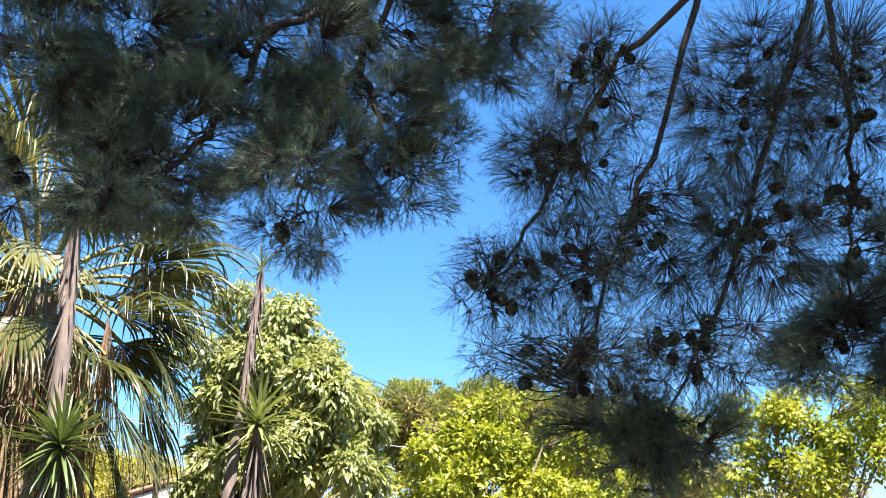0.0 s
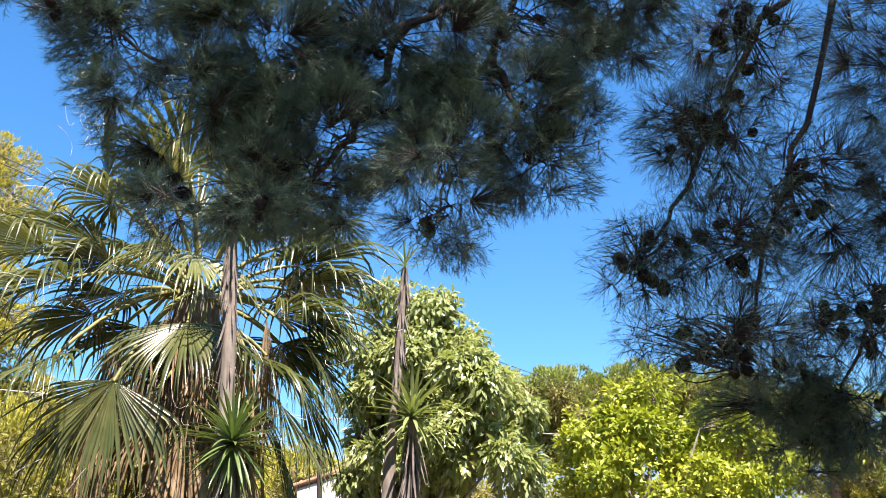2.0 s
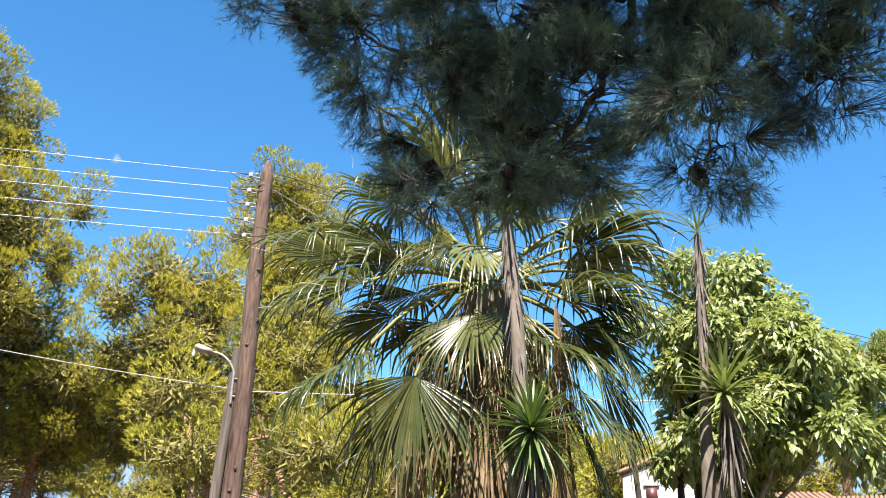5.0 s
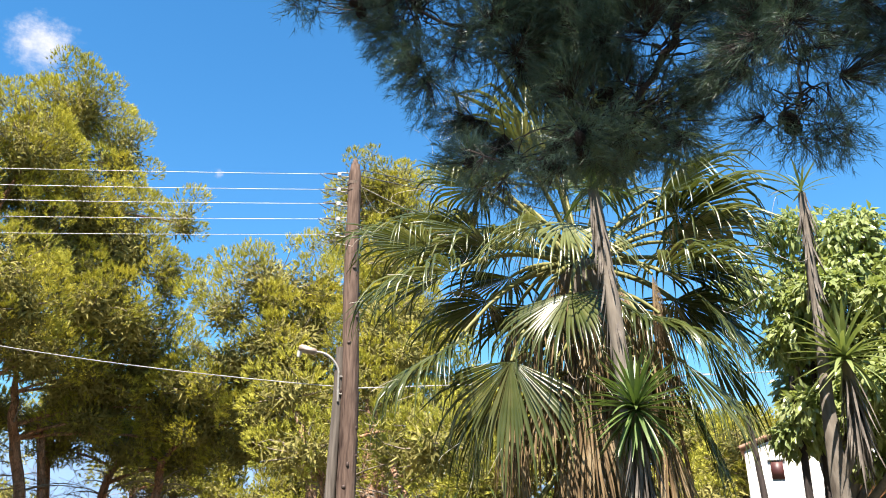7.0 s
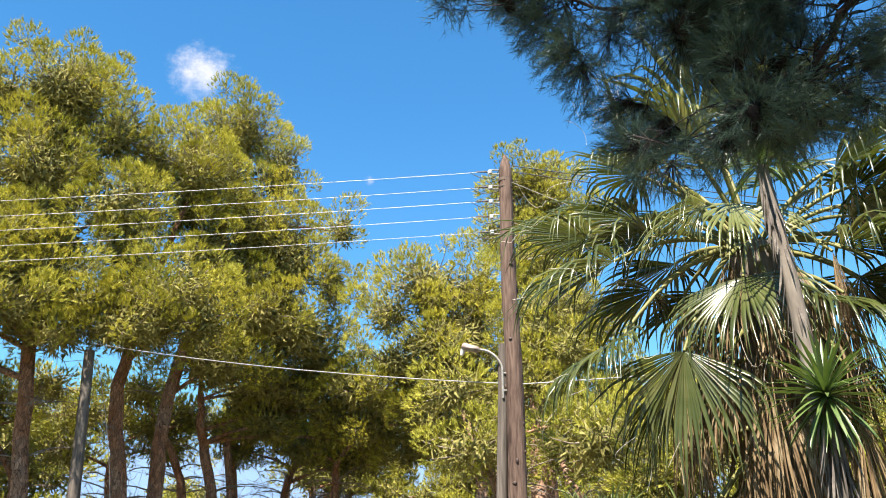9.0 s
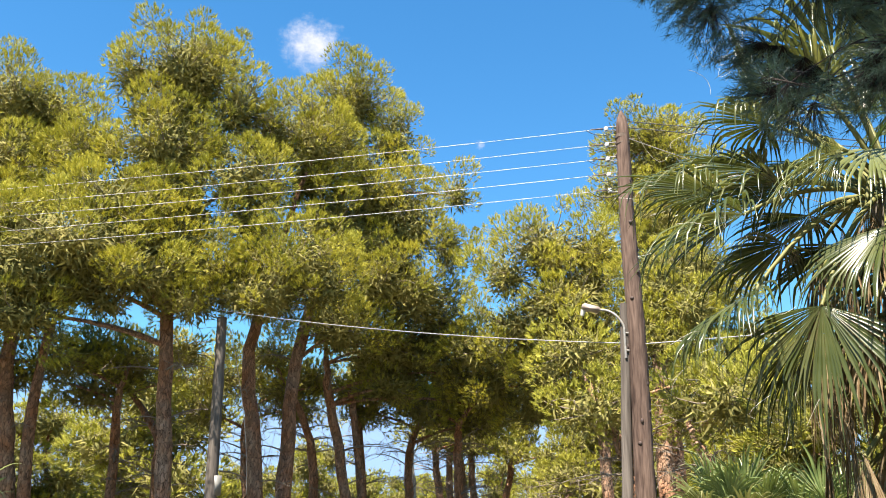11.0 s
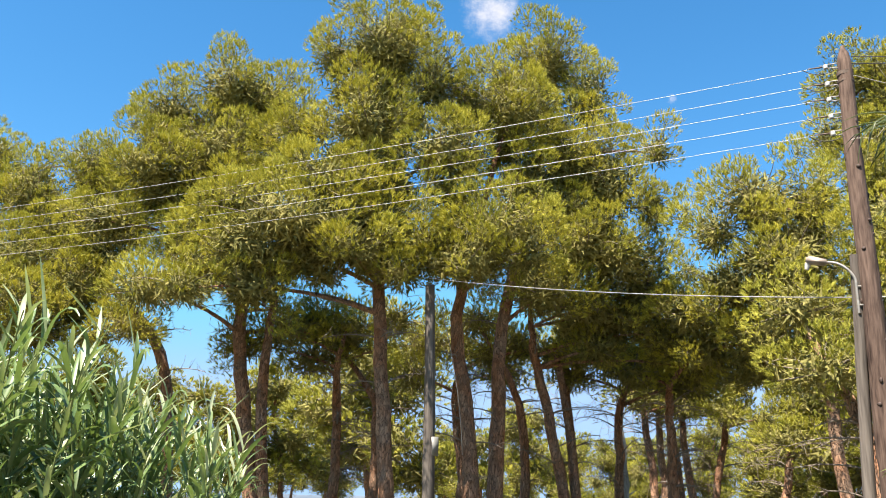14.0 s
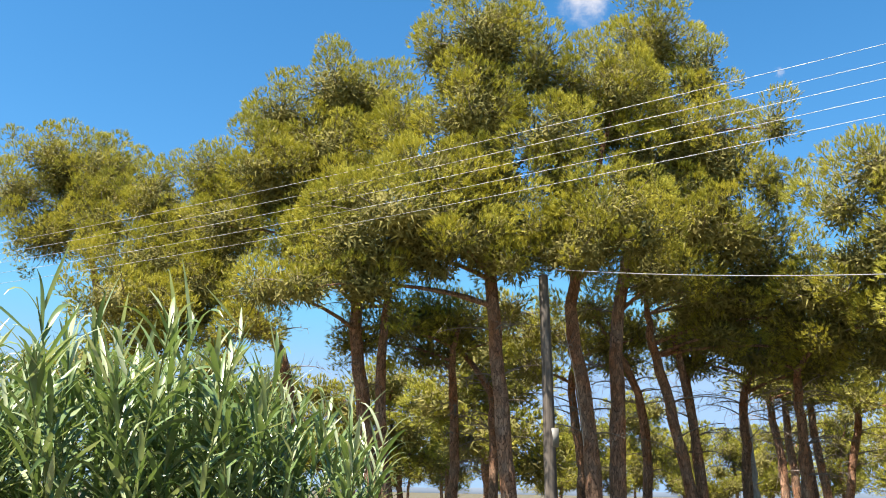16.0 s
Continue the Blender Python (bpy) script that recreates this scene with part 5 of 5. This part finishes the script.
# ---- houses ----
def wall_with_window(w, h, th, x0, x1, z0, z1):
    """One wall in the xz plane with an opening right through it."""
    xs, zs = (-w / 2, x0, x1, w / 2), (0, z0, z1, h)
    bm = bmesh.new()
    g = {}
    for k, y in enumerate((0, th)):
        for i in range(4):
            for j in range(4):
                g[i, j, k] = bm.verts.new((xs[i], y, zs[j]))
    for i in range(3):
        for j in range(3):
            if (i, j) != (1, 1):
                bm.faces.new([g[i, j, 0], g[i + 1, j, 0], g[i + 1, j + 1, 0], g[i, j + 1, 0]])
                bm.faces.new([g[i, j, 1], g[i, j + 1, 1], g[i + 1, j + 1, 1], g[i + 1, j, 1]])
    rim = [(1, 1), (2, 1), (2, 2), (1, 2)]
    out = [(0, 0), (1, 0), (2, 0), (3, 0), (3, 1), (3, 2), (3, 3), (2, 3), (1, 3), (0, 3), (0, 2), (0, 1)]
    for loop in (rim, out):
        for a, b in zip(loop, loop[1:] + loop[:1]):
            bm.faces.new([g[(*a, 0)], g[(*b, 0)], g[(*b, 1)], g[(*a, 1)]])
    return chunks_of(bm)


def tiled_slope(w, run, rise, pitch=0.14):
    """Half a roof of rounded clay tile rows running down the slope, from the eave at y 0 to the ridge."""
    n = int(w / pitch)
    chunks = []
    for i in range(n):
        x = -w / 2 + (i + 0.5) * w / n
        chunks += tube(bow((x, 0, 0.02), (x, run, rise + 0.02), (0, 0, 0), 5), [0.06, 0.055, 0.06, 0.055, 0.06], 8, 0.03)
    return chunks


def house(at, turn, w, d, h, wall, label, ridge=1.2, chimney=False, gable_window=False):
    t = thing("house", (*at, 0), label, "house", "houses")
    t.rotation_euler = (0, 0, radians(turn))
    th = 0.25
    wx0, wx1, wz0, wz1 = -w * 0.18, w * 0.06, h - 1.7, h - 0.5
    part("wall", moved(wall_with_window(w, h, th, wx0, wx1, wz0, wz1), pose(0, -d / 2, 0)), M[wall], t)
    part("wall", box(-w / 2, d / 2 - th, 0, w / 2, d / 2, h), M[wall], t)
    part("wall", box(-w / 2, -d / 2 + th, 0, -w / 2 + th, d / 2 - th, h), M[wall], t)
    part("wall", box(w / 2 - th, -d / 2 + th, 0, w / 2, d / 2 - th, h), M[wall], t)
    win = part("window", box(wx0, -d / 2 + 0.12, wz0, wx1, -d / 2 + 0.17, wz1), M["shutter"], t, "dark red closed shutters")
    part("sill", box(wx0 - 0.06, -d / 2 - 0.05, wz0 - 0.06, wx1 + 0.06, -d / 2 - 0.004, wz0 - 0.004), M["render_white"], win)
    e = 0.12
    for k in (0, 180):
        part("roof", moved(tiled_slope(w + 2 * e, d / 2 + e, ridge), pose(0, 0, h + 0.06, 0, 0, k) @ pose(0, -d / 2 - e, 0)), M["roof_tile"], t, smooth=True)
        g = d / 2
        v = [(-w / 2, -g, h), (-w / 2, g, h), (-w / 2, 0, h + ridge * 0.9), (-w / 2 + th, -g, h), (-w / 2 + th, g, h), (-w / 2 + th, 0, h + ridge * 0.9)]
        part("gable", moved([(v, [(0, 1, 2), (3, 5, 4)]), (v, [(0, 2, 5, 3), (1, 4, 5, 2)])], pose(0, 0, 0, 0, 0, k)), M[wall], t)
    if gable_window:
        q = part("window", box(-w / 2 - 0.03, 0.7, h - 0.75, -w / 2 - 0.004, 1.0, h - 0.3), M["shutter"], t, "small dark red window")
        part("frame", box(-w / 2 - 0.05, 0.64, h - 0.29, -w / 2 - 0.004, 1.06, h - 0.24), M["render_white"], q)
    if chimney:
        ch = part("chimney", box(-w / 2 + 0.6, -0.3, h + ridge * 0.6, -w / 2 + 1.3, 0.4, h + ridge + 0.3), M["render_white"], t)
        part("cap", box(-w / 2 + 0.5, -0.4, h + ridge + 0.304, -w / 2 + 1.4, 0.5, h + ridge + 0.38), M["render_white"], ch)
    return t


# ---- far pines ----
FAR_PINES = [  # yaw, distance, height: the pines that stand singly in the wood behind
    (80.2, 46, 8.0), (77.3, 50, 7.9), (74.8, 36, 8.4), (70.0, 52, 6.0), (67.6, 50, 6.0), (64.6, 42, 6.6), (62.4, 52, 5.2), (59.4, 50, 5.4), (56.6, 47, 5.6), (53.4, 50, 6.4), (50.2, 46, 6.2), (47.2, 38, 7.4),
    (84.5, 44, 7.6), (88.5, 48, 8.2), (92.5, 44, 8.0), (97.0, 48, 8.5), (102.0, 46, 8.5),
]


def build_far_pines():
    """Pines of the wood behind, built in four shapes and repeated."""
    kinds, tall = [], (7.5, 9.0, 6.5, 8.0)
    for v in range(4):
        H = tall[v]
        cl = []
        for k in range(9):
            a, r = k * 2.4 + v, 0.4 + 1.2 * RNG.random()
            cl.append((r * math.cos(a), r * math.sin(a), H * (0.36 + 0.54 * (k / 8)) - 0.2 * r, 1.05 + 0.45 * RNG.random(), 0.7 + 0.3 * RNG.random()))
        kinds.append(pine_tree((0, 0), (0.1 * v, -0.1, H * 0.48), cl, "slender aleppo pine in the wood behind", 0.14, 0.55, 17, 0.16, 0.021, 42, "needle_far", "bark", 8, "far pines", False, 1.0, None, 5))
    spots = [(radians(a), r, h) for a, r, h in FAR_PINES]
    for n, r0, r1, a0, a1, h0, h1 in ((9, 28, 40, 14, 46, 6.5, 9.5), (7, 44, 60, 14, 46, 7.5, 10.0), (18, 58, 85, 44, 106, 6.0, 8.5), (12, 50, 62, -36, 14, 9.0, 11.0), (10, 30, 44, 16, 48, 3.2, 5.0)):
        for i in range(n):
            spots.append((radians(a0 + (a1 - a0) * (i + RNG.uniform(0.1, 0.9)) / n), RNG.uniform(r0, r1), RNG.uniform(h0, h1)))
    for i, (yaw, r, h) in enumerate(spots):
        m = pose(-r * math.sin(yaw), r * math.cos(yaw), 0, 0, 0, RNG.uniform(0, 360))
        k = h / tall[i % 4]
        ob = kinds[i] if i < 4 else copy_thing(kinds[i % 4], m)
        ob.matrix_basis = m
        ob.scale = (k * RNG.uniform(0.95, 1.2), k * RNG.uniform(0.95, 1.2), k)


SHADED = [  # foot, fork and clumps of the low pines under the tall crowns
    ((-24.1, 5.5), (-23.95, 5.5, 4.8), [(-24.12, 2.9, 5.6), (-23.4, 3.8, 5.9), (-24.1, 4.9, 5.3), (-23.9, 5.7, 6.3)]),
    ((-24.2, 9.2), (-24.1, 9.0, 4.6), [(-24.2, 7.9, 5.1), (-24.0, 9.1, 6.1), (-23.0, 9.8, 5.7), (-23.6, 10.4, 5.3)]),
    ((-22.6, 13.6), (-22.5, 13.6, 4.6), [(-22.9, 12.4, 5.3), (-22.3, 13.8, 6.0), (-20.9, 14.8, 4.9), (-22.2, 15.2, 5.2)]),
    ((-24.0, 6.7), (-23.8, 6.7, 4.4), [(-22.6, 6.7, 6.4), (-23.8, 8.1, 6.0), (-25.0, 5.3, 6.5)]),
    ((-22.5, 10.4), (-22.3, 10.4, 4.4), [(-22.4, 9.1, 6.5), (-22.4, 10.3, 6.0), (-22.2, 11.9, 5.9)]),
    ((-20.5, 13.9), (-20.3, 13.9, 4.4), [(-21.3, 13.4, 5.2), (-19.4, 14.4, 5.7)]),
    ((-12.2, 12.3), (-12.0, 12.3, 3.1), [(-13.2, 12.1, 5.3), (-12.2, 11.7, 4.0), (-10.6, 13.2, 4.5)]),
    ((-11.0, 13.2), (-10.8, 13.2, 3.0), [(-9.8, 12.5, 3.9), (-11.8, 13.8, 4.2)]),
]
SLIM = [  # foot, fork and half width of the slim pines in the wood, each with a small high crown
    ((-23.0, 12.55), (-23.16, 12.2, 5.6), 1.1), ((-26.1, 17.1), (-26.27, 16.8, 4.9), 1.0), ((-27.4, 18.7), (-27.58, 18.4, 5.0), 0.9), ((-27.95, 19.65), (-28.25, 19.25, 5.4), 0.9), ((-26.85, 19.5), (-27.15, 19.05, 4.9), 1.0), ((-26.7, 19.7), (-26.15, 20.4, 4.6), 1.0), ((-23.9, 20.0), (-23.4, 20.6, 3.6), 1.2),
]


def build_slim_pines():
    for foot, fork, low in SHADED:
        cl = [(x, y, z, 1.3, 0.75) for x, y, z in low]
        pine_tree(foot, fork, cl, "pine with low thin foliage in the shade of the taller pines", 0.15, 0.4, 34, 0.11, 0.01, 60, "needle_far", "bark", 20, "slim pines", False, 1.0, None, 16)
    for foot, fork, w in SLIM:
        x, y, z = fork
        cl = [(x + w * 0.7, y - w * 0.6, z + 0.2, w, 0.6), (x - w * 0.6, y + w * 0.7, z + 0.6, w, 0.6), (x + 0.2, y + 0.2, z + 1.3, w * 1.1, 0.75), (x + w * 0.9, y + w * 0.8, z + 0.1, w * 0.8, 0.5)]
        pine_tree(foot, fork, cl, "slim dark-stemmed pine with a thin crown and dead twigs", 0.15, 0.4, 28, 0.13, 0.013, 50, "needle_far", "bark", 14, "slim pines", False, 1.0, None, 16)
    t = thing("dead_pine", (-24.02, 14.75, 0), "bleached dead pine snag with stubs of branches", "dead tree")
    p = bow((0, 0, -0.1), (-0.08, -0.12, 4.95), (0.05, 0.05, 0), 18)
    p[1:-1] += RNG.normal(size=(16, 3)) * (0.03, 0.03, 0)
    part("trunk", tube(p, np.linspace(0.15, 0.07, 18), 9, 0.14), M["bark_pale"], t, smooth=True)
    for k in (7, 9, 11, 13, 15, 16):
        a = RNG.uniform(0, 6.28)
        e = p[k] + np.array([math.cos(a), math.sin(a), 0.4]) * RNG.uniform(0.25, 0.7)
        part("branch_stub", tube(bow(p[k], e, (0, 0, -0.04), 5), np.linspace(0.035, 0.012, 5), 5, 0.1), M["bark_pale"], t, smooth=True)


def build_umbrella_pines():
    for x, y, w, top, dx in ((-4.6, 44.6, 2.8, 13.5, 0.4), (-0.6, 45.2, 2.9, 13.6, -0.3), (3.6, 44.8, 2.9, 13.5, 0.2), (7.6, 45.4, 2.5, 12.9, 0.1), (-9.0, 47.0, 2.4, 12.8, 0.0), (11.8, 46.0, 2.3, 12.4, 0.0)):
        cl = []
        for k in range(9):
            a, r = k * 2.4, w * 0.75 * math.sqrt(k / 9)
            cl.append((x + r * math.cos(a), y + r * math.sin(a), top - 1.6 - 0.15 * r * r / w + RNG.uniform(-0.12, 0.12), w * 0.6, 1.5))
        for k in range(9):
            cl.append((x + RNG.uniform(-2.0, 2.0), y - 0.6, top - 2.7 - 0.28 * k + RNG.uniform(-0.4, 0.2), w * 0.42, 0.7))
        pine_tree((x - dx, y), (x, y, top - 4.0), cl, "tall stone pine with flat umbrella crown beyond the garden", 0.26, 0.62, 24, 0.19, 0.022, 24, "needle_stone", "bark", 4, "stone pines", False, 1.05, None, 2)


# ---- assembly ----
build_ground()
build_hills()
CLOUDS = [((-2755.0, 1165.0, 1850.0), 270, 230, 0, 2.3, 1.0, "small white puffy cloud in the blue sky"), ((-2438.0, 1747.0, 1458.0), 38, 38, 0, 7.7, 0.5, "faint wisp of cloud")]
for c in CLOUDS:
    build_cloud(*c)
TWINS = {3: (0.15, 0.9), 4: (0.1, 0.55)}
for i, (foot, fork, clumps, r0, label) in enumerate(PINES):
    pine_tree(foot, fork, clumps, label, r0, twin=TWINS.get(i))
near_pine()
build_pole()
build_wires()
build_street_lamp()
build_old_pole()
build_fan_palm()
build_yuccas()
build_reeds()
garden_tree = leafy_tree((-3.0, 10.75), [(-2.15, 10.37, 5.02, 0.45, 0.45), (-1.64, 10.46, 4.74, 0.44, 0.37), (-2.03, 10.09, 4.21, 0.64, 0.5), (-1.34, 10.1, 4.07, 0.56, 0.49), (-1.01, 10.35, 3.85, 0.36, 0.36), (-1.62, 9.96, 3.44, 0.76, 0.48), (-1.16, 10.13, 3.2, 0.62, 0.41), (-2.79, 10.42, 4.73, 0.45, 0.45), (-2.57, 10.48, 3.88, 0.59, 0.59), (-2.33, 10.33, 3.17, 0.65, 0.5), (-2.4, 10.5, 5.35, 0.42, 0.36), (-1.95, 10.55, 5.3, 0.32, 0.3)], "leafy tree with pale glossy drooping oval leaves", "broad", 2500, 0.135, 0.05, 0.25, 0.7)
for foot, top in (((0.3, -1.0), (0.5, -0.5, 3.9)), ((-0.05, -1.15), (-0.1, -1.1, 3.3)), ((0.2, -1.05), (0.35, -0.85, 3.7))):  # more dark stems from the same root
    part("trunk", tube(bow((*foot, -0.1), top, (0.06, 0.02, 0), 10), np.linspace(0.065, 0.03, 10), 8, 0.1), M["bark_dark"], garden_tree, smooth=True)
leafy_tree((0.9, 12.7), [(0.36, 12.8, 4.38, 0.44, 0.31), (1.04, 12.77, 4.54, 0.53, 0.31), (0.76, 12.49, 3.9, 0.93, 0.47), (1.62, 12.71, 4.1, 0.7, 0.43), (2.09, 12.65, 3.68, 0.69, 0.35), (-0.06, 12.5, 3.5, 0.42, 0.34), (0.9, 12.38, 3.32, 1.25, 0.42)], "bushy tree with bright yellow-green leaves in full sun", "yellow", 1500, 0.105, 0.058, 0.2, 0.15)
leafy_tree((2.2, 14.4), [(1.74, 14.3, 4.18, 0.77, 0.48), (2.49, 14.2, 3.92, 0.87, 0.58), (1.59, 14.12, 3.48, 1.04, 0.57), (2.36, 14.01, 3.08, 0.94, 0.57)], "bushy yellow-green tree with bare grey inner twigs", "yellow", 1050, 0.105, 0.058, 0.2, 0.15)
leafy_tree((5.9, 13.7), [(5.42, 13.83, 4.97, 0.71, 0.4), (6.33, 13.45, 4.69, 1.11, 0.5), (6.77, 13.24, 4.2, 0.8, 0.6), (5.72, 13.71, 4.21, 0.8, 0.5), (5.17, 13.92, 4.34, 0.7, 0.5), (6.5, 13.3, 3.8, 1.1, 0.5), (5.4, 13.8, 3.7, 0.9, 0.5), (4.7, 14.0, 4.0, 0.6, 0.45), (7.3, 13.0, 4.6, 0.9, 0.6)], "open yellow-green tree with bare branches", "yellow", 800, 0.105, 0.058, 0.2, 0.15)
low_palm((-8.3, 10.6), "young fan palm with upright bright green fronds", 22, 1.6, 0.7, 80)
low_palm((-7.2, 11.2), "young fan palm with spreading bright green fronds", 20, 1.4, 0.7, 75)
house((-7.65, 27.55), 107, 8, 3.2, 4.85, "render_white", "white rendered house with clay tile roof behind the garden", 0.6, False, True)
house((-4.9, 25.6), 17, 3.2, 4, 3.9, "render_orange", "low orange rendered house wing beside the white house", 0.5)
house((-1.6, 33.0), 4, 8, 6, 4.1, "render_orange", "orange rendered house behind the garden trees", 0.9)
build_far_pines()
build_slim_pines()
build_umbrella_pines()
